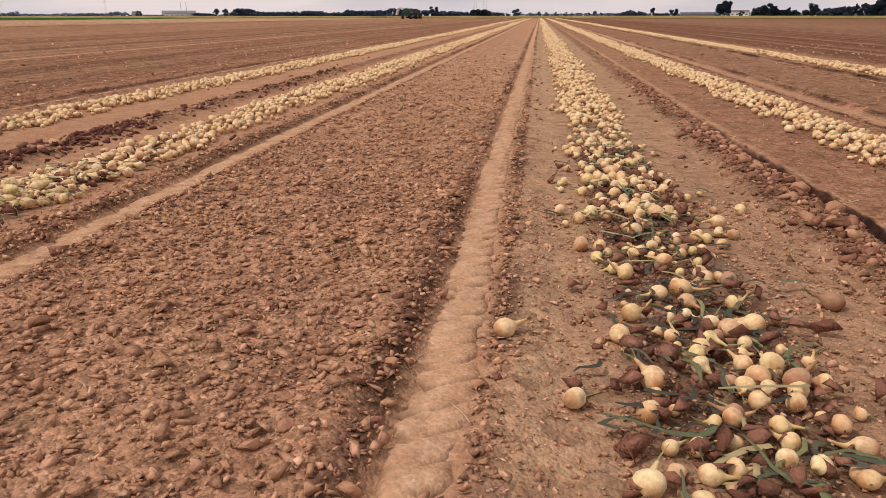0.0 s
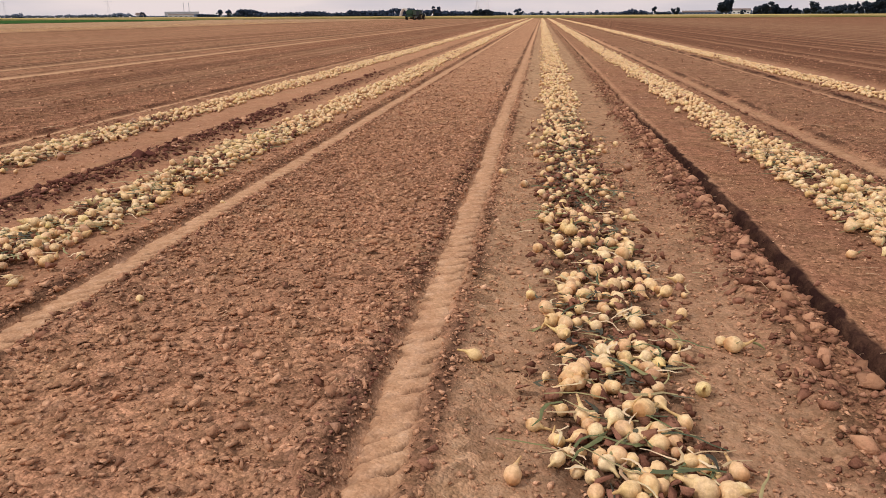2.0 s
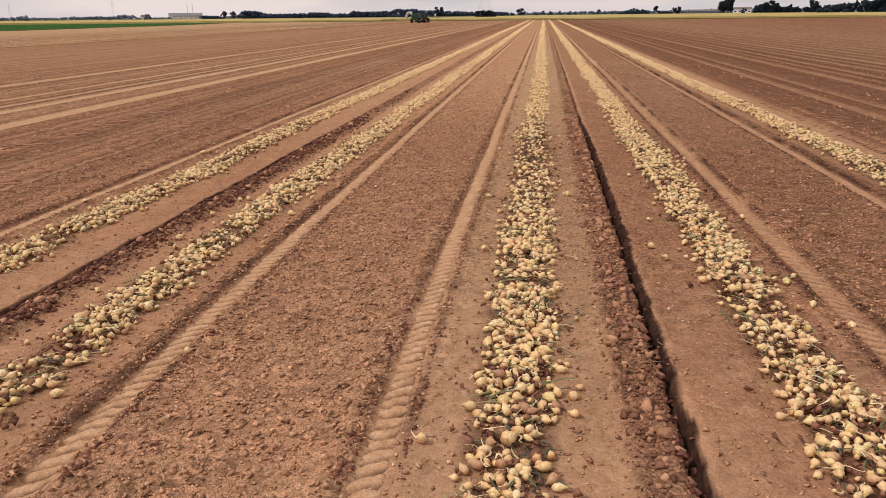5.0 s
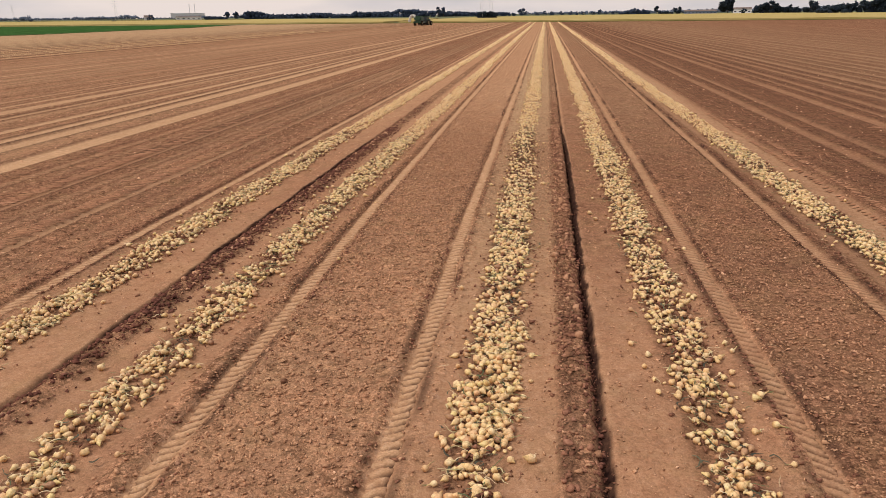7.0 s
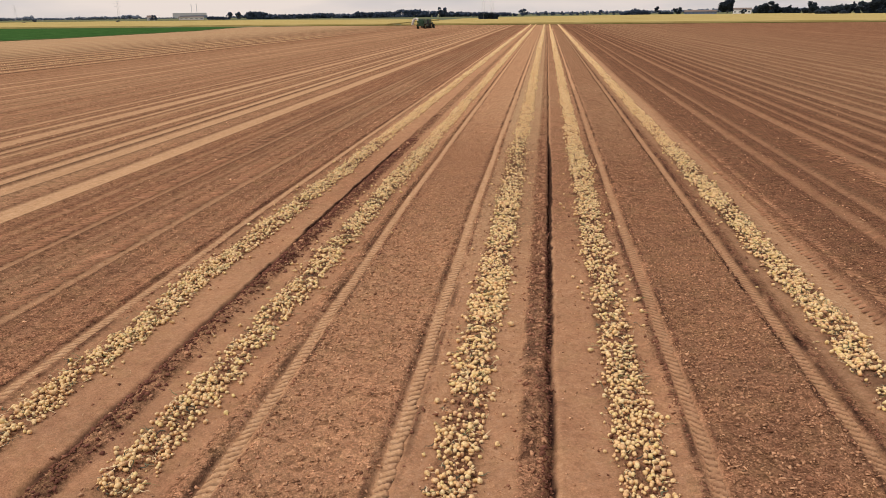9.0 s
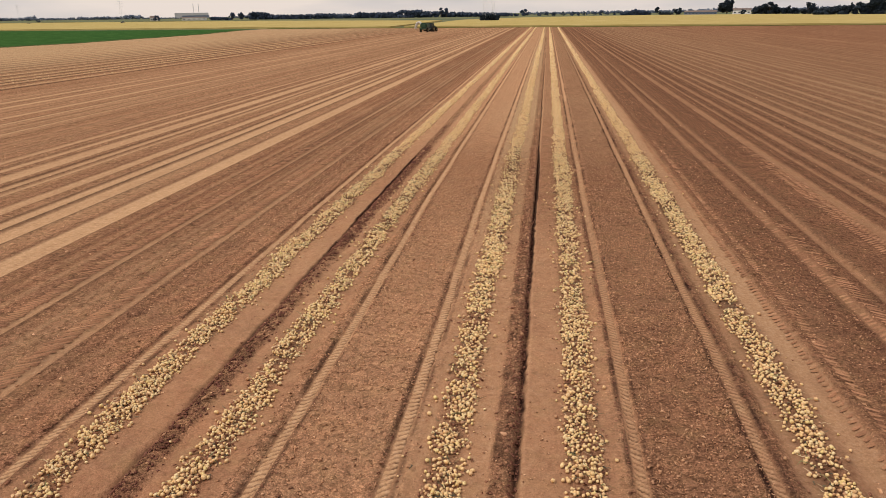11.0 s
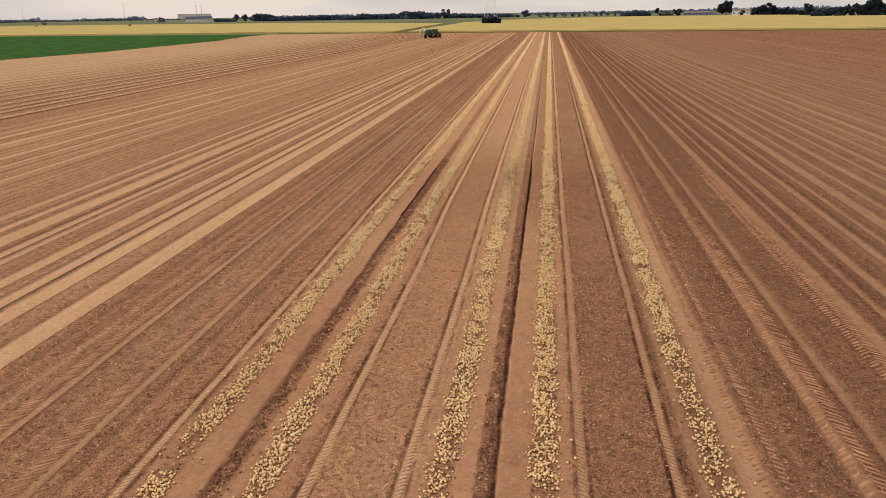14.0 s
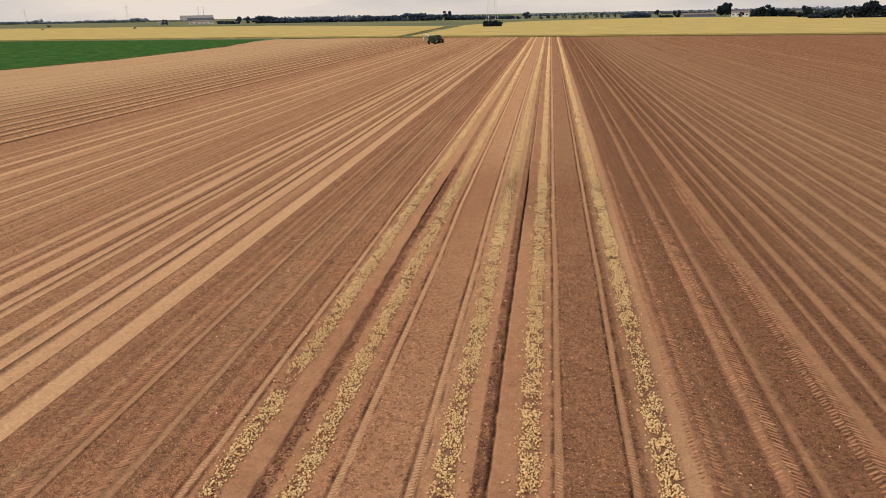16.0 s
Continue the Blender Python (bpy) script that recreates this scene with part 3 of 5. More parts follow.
def join(*triples):
    vs, ls, ss, base = [], [], [], 0
    for v, l, s in triples:
        vs.append(v)
        ls.append(l + base)
        ss.append(s)
        base += len(v)
    return np.concatenate(vs), np.concatenate(ls), np.concatenate(ss)


def stuff(name, triple, mat, label, category, smooth=True, parent=None):
    me = fast_mesh(name, *triple)
    if smooth:
        me.polygons.foreach_set("use_smooth", np.ones(len(me.polygons), bool))
    ob = give(new(name, me), mat)
    ob.parent = parent
    return tagged(ob, label, category, kind="stuff")


def ico(subdiv, seed, jag):
    bm = bmesh.new()
    bmesh.ops.create_icosphere(bm, subdivisions=subdiv, radius=1)
    r = random.Random(seed)
    off = Vector((r.uniform(0, 50), r.uniform(0, 50), r.uniform(0, 50)))
    for v in bm.verts:
        v.co *= 1 + jag * noise.noise(v.co * 1.3 + off) + jag * 0.5 * r.uniform(-1, 1)
    vs = np.array([v.co for v in bm.verts])
    fs = np.array([[v.index for v in f.verts] for f in bm.faces])
    bm.free()
    return vs, fs


PROFILE = [(-0.90, 0.16), (-0.84, 0.46), (-0.55, 0.83), (-0.1, 1.0), (0.35, 0.93), (0.66, 0.66), (0.84, 0.42), (1.0, 0.27), (1.25, 0.19), (1.8, 0.13)]


def bulb(seg, rings, seed):
    """A bulb of revolution along z, one unit in radius, with its flat root end and tapering neck."""
    r = random.Random(seed)
    s_all, r_all = np.array(PROFILE).T
    s = np.array(rings) if isinstance(rings, tuple) else np.interp(np.linspace(0, 1, rings), np.linspace(0, 1, len(s_all)), s_all)
    rings, end = len(s), 0.03 if s[-1] > 1.2 else 0.45
    rad = np.interp(s, s_all, r_all)
    squash, neck, bend = r.uniform(0.82, 1.28), r.uniform(0.6, 1.7), r.uniform(-0.8, 0.8)
    vs = []
    for si, ri in zip(s, rad):
        z = si * squash if si < 0.8 else 0.8 * squash + (si - 0.8) * neck
        for k in range(seg):
            a = 2 * math.pi * k / seg
            w = 1 + 0.05 * math.sin(2 * a + seed) + 0.04 * math.sin(3 * a + 2 * seed)
            vs.append((ri * w * math.cos(a) + bend * max(0, si - 0.6) ** 2, ri * w * math.sin(a), z))
    fs = [(i * seg + k, i * seg + (k + 1) % seg, (i + 1) * seg + (k + 1) % seg, (i + 1) * seg + k) for i in range(rings - 1) for k in range(seg)]
    low, top = len(vs), len(vs) + 1
    vs += [(0, 0, -0.96 * squash), (bend * 0.7, 0, vs[-1][2] + end)]
    fs += [(low, (k + 1) % seg, k, k) for k in range(seg)]
    fs += [(top, (rings - 1) * seg + k, (rings - 1) * seg + (k + 1) % seg, (rings - 1) * seg + (k + 1) % seg) for k in range(seg)]
    tri = []
    for f in fs:
        tri.append((f[0], f[1], f[2]))
        if f[2] != f[3]:
            tri.append((f[0], f[2], f[3]))
    return np.array(vs), np.array(tri)


def blade(seed, n=4):
    """A drying hollow leaf along x from 0 to 1, half width 1 in y, folded, lying on z = 0."""
    r = random.Random(seed)
    c1, c2, lift = r.uniform(-0.28, 0.28), r.uniform(-0.12, 0.12), r.uniform(0.02, 0.14)
    vs = []
    for i in range(n + 1):
        u = i / n
        y = c1 * u * u + c2 * math.sin(5 * u)
        w = 0.030 * (1.0 - 0.75 * u * u)
        z = lift * math.sin(math.pi * min(1, u * 1.15)) + 0.02
        vs += [(u, y - w, z), (u, y, z + 0.022), (u, y + w, z)]
    fs = []
    for i in range(n):
        a, b = 3 * i, 3 * i + 3
        fs += [(a, b, b + 1, a + 1), (a + 1, b + 1, b + 2, a + 2)]
    return np.array(vs), np.array(fs)


BULBS_FINE = [bulb(10, 8, k + 10) for k in range(8)]
BULBS_MID = [bulb(6, (-0.75, -0.3, 0.3, 0.7, 1.15), k + 20) for k in range(6)]
BULBS_LOW = [bulb(5, (-0.6, 0.05, 0.72, 1.45), k + 40) for k in range(5)]
BULBS_SMALL = [bulb(5, (-0.5, 0.45), k + 45) for k in range(5)]
BULBS_FAR = [bulb(4, (-0.5, 0.5), k + 50) for k in range(4)]
BLADES = [blade(k) for k in range(10)]


def shard(seed, points):
    """An angular crumb: the hull of a few random points, flattened."""
    r = random.Random(seed)
    bm = bmesh.new()
    for _ in range(points):
        d = Vector((r.gauss(0, 1), r.gauss(0, 1), r.gauss(0, 1))).normalized() * r.uniform(0.8, 1.1)
        bm.verts.new((d.x, d.y * 0.95, d.z * 0.62))
    bmesh.ops.convex_hull(bm, input=bm.verts)
    bmesh.ops.delete(bm, geom=[v for v in bm.verts if not v.link_faces], context="VERTS")
    bm.verts.index_update()
    vs = np.array([v.co for v in bm.verts])
    fs = np.array([[v.index for v in f.verts] for f in bm.faces if len(f.verts) == 3])
    bm.free()
    return vs, fs


def level(n, tilt):
    """Turns about the upright, with a small tilt."""
    a, b_, c_ = gen.uniform(0, 6.3, n), gen.normal(0, tilt, n), gen.normal(0, tilt, n)
    ca, sa = np.cos(a), np.sin(a)
    zz = np.stack([b_, c_, np.ones(n)], 1)
    zz /= np.linalg.norm(zz, axis=1)[:, None]
    xx = np.stack([ca, sa, np.zeros(n)], 1)
    xx -= zz * (xx * zz).sum(1)[:, None]
    xx /= np.linalg.norm(xx, axis=1)[:, None]
    return np.stack([xx, np.cross(zz, xx), zz], 2)


CLODS = [shard(k, 8) for k in range(16)]
CRUMBS = [shard(k + 30, 7) for k in range(16)]
def lump(seed):
    """A broken lump: hull of random points, its faces split and pushed about."""
    r = random.Random(seed)
    bm = bmesh.new()
    for _ in range(16):
        d = Vector((r.gauss(0, 1), r.gauss(0, 1), r.gauss(0, 1))).normalized() * r.uniform(0.75, 1.15)
        bm.verts.new((d.x * 1.1, d.y * 0.9, d.z * 0.62))
    bmesh.ops.convex_hull(bm, input=bm.verts)
    bmesh.ops.delete(bm, geom=[v for v in bm.verts if not v.link_faces], context="VERTS")
    bmesh.ops.subdivide_edges(bm, edges=bm.edges, cuts=2, use_grid_fill=True)
    bmesh.ops.triangulate(bm, faces=bm.faces)
    off = Vector((r.uniform(0, 50), r.uniform(0, 50), 0))
    for v in bm.verts:
        v.co *= 1 + 0.22 * noise.noise(v.co * 2.2 + off) + 0.14 * noise.noise(v.co * 5 + off)
    bm.verts.index_update()
    vs = np.array([v.co for v in bm.verts])
    fs = np.array([[v.index for v in f.verts] for f in bm.faces])
    bm.free()
    return vs, fs


CLODS_BIG = [lump(k) for k in range(6)]
ROCKS = [shard(200 + k, 13) for k in range(10)]
gen = np.random.default_rng(11)

# ---- the ground: one sheet ----
def stretch(a, b, step):
    return np.linspace(a, b, max(2, int(round(abs(b - a) / step)) + 1))


ys_near = np.unique(np.concatenate([stretch(Y_FIELD, Y_BACK, 6), stretch(Y_BACK, -17, 0.2), stretch(-17, -6, 0.11), stretch(-6, 1, 0.06), stretch(1, 5, 0.048), stretch(5, 12, 0.1), stretch(12, 30, 0.25),
                                    stretch(30, 90, 0.8), stretch(90, 310, 5)]).round(4))
xs_near = np.unique(np.concatenate([stretch(EDGE_L, -5.8, 0.1), stretch(-5.8, -5.3, 0.06), stretch(-5.3, -3.95, 0.08), stretch(-3.95, -3.65, 0.025), stretch(-3.65, -3.55, 0.05), stretch(-3.55, -2.4, 0.075), stretch(-2.4, 1.5, 0.045), stretch(1.5, 1.86, 0.02), stretch(1.86, 2.2, 0.04), stretch(2.2, 3.2, 0.075), stretch(3.2, 3.7, 0.045), stretch(3.7, 5.0, 0.075), stretch(5.0, 5.6, 0.045), stretch(5.6, EDGE_R, 0.1)]).round(4))
patches = [(xs_near, ys_near), (np.concatenate([stretch(-130, -75, 0.18), stretch(-74.88, -44, 0.11), stretch(-43.9, -22, 0.1), stretch(-21.94, EDGE_L, 0.06)]), np.concatenate([stretch(Y_FIELD, 60, 5), stretch(66, 310, 12)])), (np.concatenate([stretch(EDGE_R, 24, 0.075), stretch(24.15, 190, 0.16)]), np.concatenate([stretch(Y_FIELD, 60, 5), stretch(66, 310, 12)]))]
V, F, PALE, DAMP_SHADE, TAN, CRUMBLY, SLOT, base_i = [], [], [], [], [], [], [], 0
for xs, ys in patches:
    gx, gy, quads = grid_arrays(xs, ys)
    z0, pale, damp_shade, clod = soil(gx, gy)
    k = fade(gx, gy)
    V.append(np.stack([gx, gy, (z0 + rough(gx, gy, clod)) * k + outer(z0, gx) * np.clip((300 - gy) / 10, 0, 1)], 1))
    TAN.append(tan_at(gx, gy))
    CRUMBLY.append(clod)
    F.append(quads + base_i)
    PALE.append(pale)
    DAMP_SHADE.append(damp_shade)
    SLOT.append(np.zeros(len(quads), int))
    base_i += len(gx)
# beyond the field
for xs, ys in (([-4500, -130], [-1500, Y_FIELD, 310, 4400]), ([-130, 190], [310, 4400]), ([-130, 190], [-1500, Y_FIELD]), ([190, 4500], [-1500, Y_FIELD, 310, 4400])):
    gx, gy, quads = grid_arrays(np.array(xs, float), np.array(ys, float))
    V.append(np.stack([gx, gy, 0 * gx], 1))
    F.append(quads + base_i)
    PALE.append(0 * gx + 0.3)
    DAMP_SHADE.append(0 * gx)
    TAN.append(0 * gx)
    CRUMBLY.append(0 * gx + 0.75)
    SLOT.append(np.ones(len(quads), int) if ys[-1] > Y_FIELD else np.zeros(len(quads), int))
    base_i += len(gx)
V, F = np.concatenate(V), np.concatenate(F)
me = fast_mesh("ground", V, F.ravel(), np.full(len(F), 4))
for key, val in (("pale", PALE), ("damp_shade", DAMP_SHADE), ("tan", TAN), ("crumbly", CRUMBLY)):
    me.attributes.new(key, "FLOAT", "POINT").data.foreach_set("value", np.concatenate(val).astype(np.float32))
me.polygons.foreach_set("material_index", np.concatenate(SLOT).astype(np.int32))
me.polygons.foreach_set("use_smooth", np.ones(len(F), bool))
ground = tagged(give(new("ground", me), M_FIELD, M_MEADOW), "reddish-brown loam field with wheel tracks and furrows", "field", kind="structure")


# ---- neighbouring crops ----
def crop(name, outline, height, mat, label, category, uneven=0.7):
    r = random.Random(len(name))
    ring = []
    for (x0, y0), (x1, y1) in zip(outline, outline[1:] + outline[:1]):
        n = max(1, min(60, int(math.hypot(x1 - x0, y1 - y0) / 5)))
        for k in range(n):
            s = uneven if k else 0
            ring.append((x0 + (x1 - x0) * k / n + r.uniform(-s, s), y0 + (y1 - y0) * k / n + r.uniform(-s, s)))
    outline = ring
    bm = bmesh.new()
    low = [bm.verts.new((x, y, 0.0)) for x, y in outline]
    top = [bm.verts.new((x, y, height)) for x, y in outline]
    bm.faces.new(top)
    for i in range(len(outline)):
        j = (i + 1) % len(outline)
        bm.faces.new((low[i], low[j], top[j], top[i]))
    bmesh.ops.recalc_face_normals(bm, faces=bm.faces)
    me_ = bpy.data.meshes.new(name)
    bm.to_mesh(me_)
    bm.free()
    return tagged(give(new(name, me_), mat), label, category, kind="structure")


def field_end(x):
    return 289.0 - 0.22 * x


crop("wheat_field", [(-62, field_end(-62) + 5), (420, field_end(420) + 5), (520, 560), (300, 640), (232, 826), (120, 900), (-20, 780), (-68, 600)], 0.75, M_WHEAT, "ripening yellow wheat field beyond the bare soil", "wheat")
crop("wheat_field_west", [(-760, 390), (-300, 345), (-140, 330), (-69, field_end(-69) + 5), (-80, 560), (-330, 800), (-720, 960), (-1150, 900)], 0.7, M_WHEAT, "ripening yellow wheat field beside a farm track", "wheat")
crop("beet_field", [(-126, -120), (-123, 110), (-117, 148), (-120, 229), (-136, 311), (-188, 318), (-300, 338), (-660, 360), (-760, -120)], 0.07, M_CROP, "dense dark green leafy root crop field", "crop field")
crop("field_verge", [(-130, field_end(-130)), (200, field_end(200)), (200, field_end(200) + 4.6), (-130, field_end(-130) + 4.6)], 0.22, M_VERGE, "rough grass verge along the end of the field", "verge", 0.4)
crop("ditch_bank", [(-1100, 905), (-560, 880), (-330, 775), (-318, 781), (-556, 890), (-1100, 917)], 0.9, M_VERGE, "dark grassy bank between two fields", "bank", 1.0)

# ---- rows of lifted onions ----
def row_centre(c, y):
    return c + (fbm(y * 0.7, y * 0 + c, 101, 2) - 0.5) * 0.16


def row_fill(c, y):
    """How full the row lies, 0 to 1: thin places and breaks."""
    f = 0.62 + 1.1 * (fbm(y * 0.9, y * 0 + 2 * c, 111, 3) - 0.42)
    if c < -4:
        f = f - 0.75 * np.clip(1.6 - np.abs(y + 25.0) / 0.8, 0, 1)
    if -4 < c < 0:
        f = f - 0.45 * np.clip(1 - np.abs(y + 12.6) / 0.5, 0, 1) - 0.5 * np.clip(1 - np.abs(y + 15.9) / 0.5, 0, 1) - 0.4 * np.clip(1 - np.abs(y + 25.9) / 0.5, 0, 1)
    if 2 < c < 3:
        f = np.maximum(f, 0.45)
        f = f - 0.5 * np.clip(1 - np.abs(y + 25.4) / 0.4, 0, 1)
    if 0.2 < c < 1:
        f = np.maximum(f, 0.5) - 0.22 * np.clip(1.5 - np.abs(y - 5.2) / 3, 0, 1)
    return np.clip(f, 0.05, 1.0)


def lay_onions(c, y0, y1, pitch, half, keep, big=1.0):
    """Places, sizes and headings of the bulbs of one stretch of row."""
    nx, ny = int(2 * (half + 0.14) / pitch), max(1, int((y1 - y0) / (pitch * 0.87)))
    gx, gy = np.meshgrid(np.arange(nx), np.arange(ny))
    x = (gx + 0.5 * (gy % 2)).ravel() * pitch - (half + 0.14) + gen.uniform(-0.42, 0.42, nx * ny) * pitch
    y = y0 + gy.ravel() * pitch * 0.87 + gen.uniform(-0.42, 0.42, nx * ny) * pitch
    fill = row_fill(c, y)
    edge = 1 - np.clip((np.abs(x) / half - 0.55 - 0.25 * fill) / 0.45, 0, 1)
    patch = fbm((x + c) * 5, y * 5, 121, 2)
    ok = gen.uniform(0, 1, len(x)) < keep * edge * np.clip(0.06 + 1.35 * fill, 0, 1.2) * np.clip(patch * 4.2 - 1.05, 0.22, 1.1) * (1 - 0.16 * np.clip(y + 3, 0, 1) * (c == WINDROWS[2]))
    x, y, fill = x[ok], y[ok], fill[ok]
    n = len(x)
    r = np.clip(gen.normal(0.0278, 0.0068, n), 0.016, 0.046) * big
    x = x * (1 + 0.22 * np.abs(gen.normal(0, 1, n)) * (gen.uniform(size=n) < 0.4))
    px = row_centre(c, y) + x
    heap = np.clip(1 - np.abs(x) / half, 0, 1) * fill
    z = ground_z(px, y) + r * 0.80 + heap * gen.uniform(0, 0.045, n)
    return np.stack([px, y, z], 1), r


def strays(c, y0, y1, per_m):
    n = int((y1 - y0) * per_m)
    y = gen.uniform(y0, y1, n)
    x = c + gen.choice([-1, 1], n) * (0.28 + np.abs(gen.normal(0, 0.16, n)))
    r = np.clip(gen.normal(0.031, 0.007, n), 0.016, 0.045)
    return np.stack([x, y, ground_z(x, y) + r * 0.86], 1), r


ALONG = []


def bulbs_mesh(shapes, pos, r):
    n = len(r)
    rot = rotations(gen.uniform(0, 2 * np.pi, n), gen.uniform(-0.35, 0.45, n), gen.uniform(0, 6.3, n))
    pick = gen.integers(0, len(shapes), n)
    ALONG.append(along_values(shapes, pick))
    long_ = gen.uniform(0.88, 1.22, n)
    return scatter(shapes, pick, pos, rot, np.stack([r / long_ ** 0.5, r / long_ ** 0.5 * gen.uniform(0.9, 1.08, n), r * long_], 1))


def bulb_row(name, triple, label):
    ob = stuff(name, triple, M_ONIONS, label, "onions")
    ob.data.attributes.new("along", "FLOAT", "POINT").data.foreach_set("value", np.concatenate(ALONG).astype(np.float32))
    ALONG.clear()
    return ob


def blades_mesh(pos, length, thin=1.0):
    """Leaves and stalks lying at pos."""
    n = len(length)
    a = gen.uniform(0, 2 * np.pi, n)
    ca, sa, o = np.cos(a), np.sin(a), np.zeros(n)
    tip = gen.normal(0, 0.10, n)
    rot = np.stack([np.stack([ca, sa, tip], 1), np.stack([-sa, ca, o], 1), np.stack([-tip * ca, -tip * sa, o + 1], 1)], 2)
    wide = gen.uniform(0.11, 0.26, n) * thin
    return scatter(BLADES, gen.integers(0, len(BLADES), n), pos, rot, np.stack([length, wide * 0.9 + 0 * length, length * 0.7], 1))


SINGLE_C, SINGLE_Y0 = WINDROWS[2], 1.35
single_pos, single_r = None, None
for c in WINDROWS:
    half = 0.265
    fine, rf = lay_onions(c, -13, 5, 0.061, half, 0.92)
    top, rt = lay_onions(c, -13, -4.5 if c == SINGLE_C else 5, 0.10, half * 0.7, 0.30)
    top[:, 2] += 0.035
    st, rs = strays(c, -13, 5, 2.5 if c != SINGLE_C else 1.5)
    fine, rf = np.concatenate([fine, top, st]), np.concatenate([rf, rt, rs])
    if c == SINGLE_C:
        order = np.argsort(np.where(fine[:, 1] > SINGLE_Y0, fine[:, 1], 99))
        single_pos, single_r = fine[order[:264]], rf[order[:264]]
        fine, rf = fine[order[264:]], rf[order[264:]]
    mid_a, ra = lay_onions(c, -34, -13, 0.062, half, 1.02)
    top_a, rta = lay_onions(c, -34, -13, 0.11, half * 0.7, 0.45)
    top_a[:, 2] += 0.035
    sa_, rsa = strays(c, -34, -13, 2.5)
    mid_b, rb = lay_onions(c, 5, 30, 0.072, half, 1.1, 1.08)
    far_a, rfa = lay_onions(c, 30, 80, 0.115, half, 1.25, 1.6)
    far_b, rfb = lay_onions(c, 80, 200, 0.20, half, 1.6, 2.7)
    far_c, rfc = lay_onions(c, 200, field_end(c) - 1, 0.28, half, 1.6, 3.4)
    behind, rbe = lay_onions(c, -66, -34, 0.14, half, 1.2, 1.7)
    far_a, rfa = np.concatenate([far_a, behind]), np.concatenate([rfa, rbe])
    for p_, r_ in ((far_a, rfa), (far_b, rfb), (far_c, rfc)):
        p_[:, 2] -= r_ * 0.35
    close = BULBS_MID if c == SINGLE_C else BULBS_LOW
    by_camera = (fine[:, 1] > -5) & (c == SINGLE_C) | (np.arange(len(rf)) == 0)
    bulbs = join(bulbs_mesh(BULBS_FINE, fine[by_camera], rf[by_camera]), bulbs_mesh(close, fine[~by_camera], rf[~by_camera]), bulbs_mesh(BULBS_SMALL, np.concatenate([mid_a, top_a, sa_]), np.concatenate([ra, rta, rsa])),
                 bulbs_mesh(BULBS_FAR, np.concatenate([mid_b, far_a, far_b, far_c]), np.concatenate([rb, rfa, rfb, rfc])))
    row = bulb_row("onion_windrow", bulbs, "long row of pale yellow onions drying on bare soil")
    # their drying tops
    leaf_at = np.concatenate([fine[gen.uniform(size=len(fine)) < np.where(fine[:, 1] > -5, 0.30, 0.18)], mid_a[gen.uniform(size=len(mid_a)) < 0.05], mid_b[gen.uniform(size=len(mid_b)) < 0.03]])
    leaf_at = leaf_at + np.stack([gen.normal(0, 0.03, len(leaf_at)), gen.normal(0, 0.03, len(leaf_at)), 0.012 + 0 * leaf_at[:, 0]], 1)
    stuff("onion_tops", blades_mesh(leaf_at, gen.uniform(0.07, 0.24, len(leaf_at))), M_STALK, "grey-green drying onion leaves", "", parent=row)
    dry_at = np.concatenate([fine[gen.uniform(size=len(fine)) < 0.32], mid_a[gen.uniform(size=len(mid_a)) < 0.2]])
    dry_at = dry_at + np.stack([gen.normal(0, 0.03, len(dry_at)), gen.normal(0, 0.03, len(dry_at)), 0.016 + 0 * dry_at[:, 0]], 1)
    stuff("dry_necks", blades_mesh(dry_at, gen.uniform(0.05, 0.15, len(dry_at)), 1.2), M_NECK, "dry straw-coloured onion necks and skins", "", parent=row)
    n = 150 if c == SINGLE_C else 70
    y = gen.uniform(-7, 7, n)
    x = row_centre(c, y) + gen.normal(0, 0.13, n)
    stuff("long_leaves", blades_mesh(np.stack([x, y, ground_z(x, y) + 0.035], 1), gen.uniform(0.12, 0.28, n), 1.8), M_STALK, "long hollow grey-green onion leaves", "", parent=row)
    n = 900 if c == SINGLE_C else 480
    y = np.where(gen.uniform(size=n) < 0.45, gen.uniform(-6, 6, n), gen.uniform(-24, -6, n))
    if c == SINGLE_C:
        y[:260] = gen.uniform(1.5, 9, 260)
    x = row_centre(c, y) + gen.normal(0, 0.14, n)
    stuff("wilted_leaves", blades_mesh(np.stack([x, y, ground_z(x, y) + gen.uniform(0.01, 0.05, n)], 1), gen.uniform(0.05, 0.14, n), 1.9), M_WILT, "dark wilted leaf rags among the onions", "", parent=row)
    # lumps of soil lifted with them
    n = 2600 if c == SINGLE_C else 1900
    y = np.concatenate([gen.uniform(-9, 6, n), gen.uniform(-32.5, -9, n // 2)])
    x = row_centre(c, y) + gen.normal(0, 0.16, len(y))
    s = np.clip(gen.gamma(3.2, 0.0078, len(y)), 0.007, 0.044)
    rot = level(len(y), 0.5)
    lump = scatter(CRUMBS, gen.integers(0, len(CRUMBS), len(y)), np.stack([x, y, ground_z(x, y) + s * 0.6 + 0.012], 1), rot, s[:, None] * gen.uniform(0.7, 1.3, (len(y), 3)))
    stuff("soil_lumps", lump, M_LUMP, "brown soil lumps among the onions", "", False, parent=row)


# narrow rows still lying across the field
for c in RIDGES[:5]:
    p_, r_ = lay_onions(c, 8, 150, 0.17, 0.13, 0.8, 1.2)
    bulb_row("far_windrow", bulbs_mesh(BULBS_FAR, p_, r_), "narrow row of pale onions far across the field")


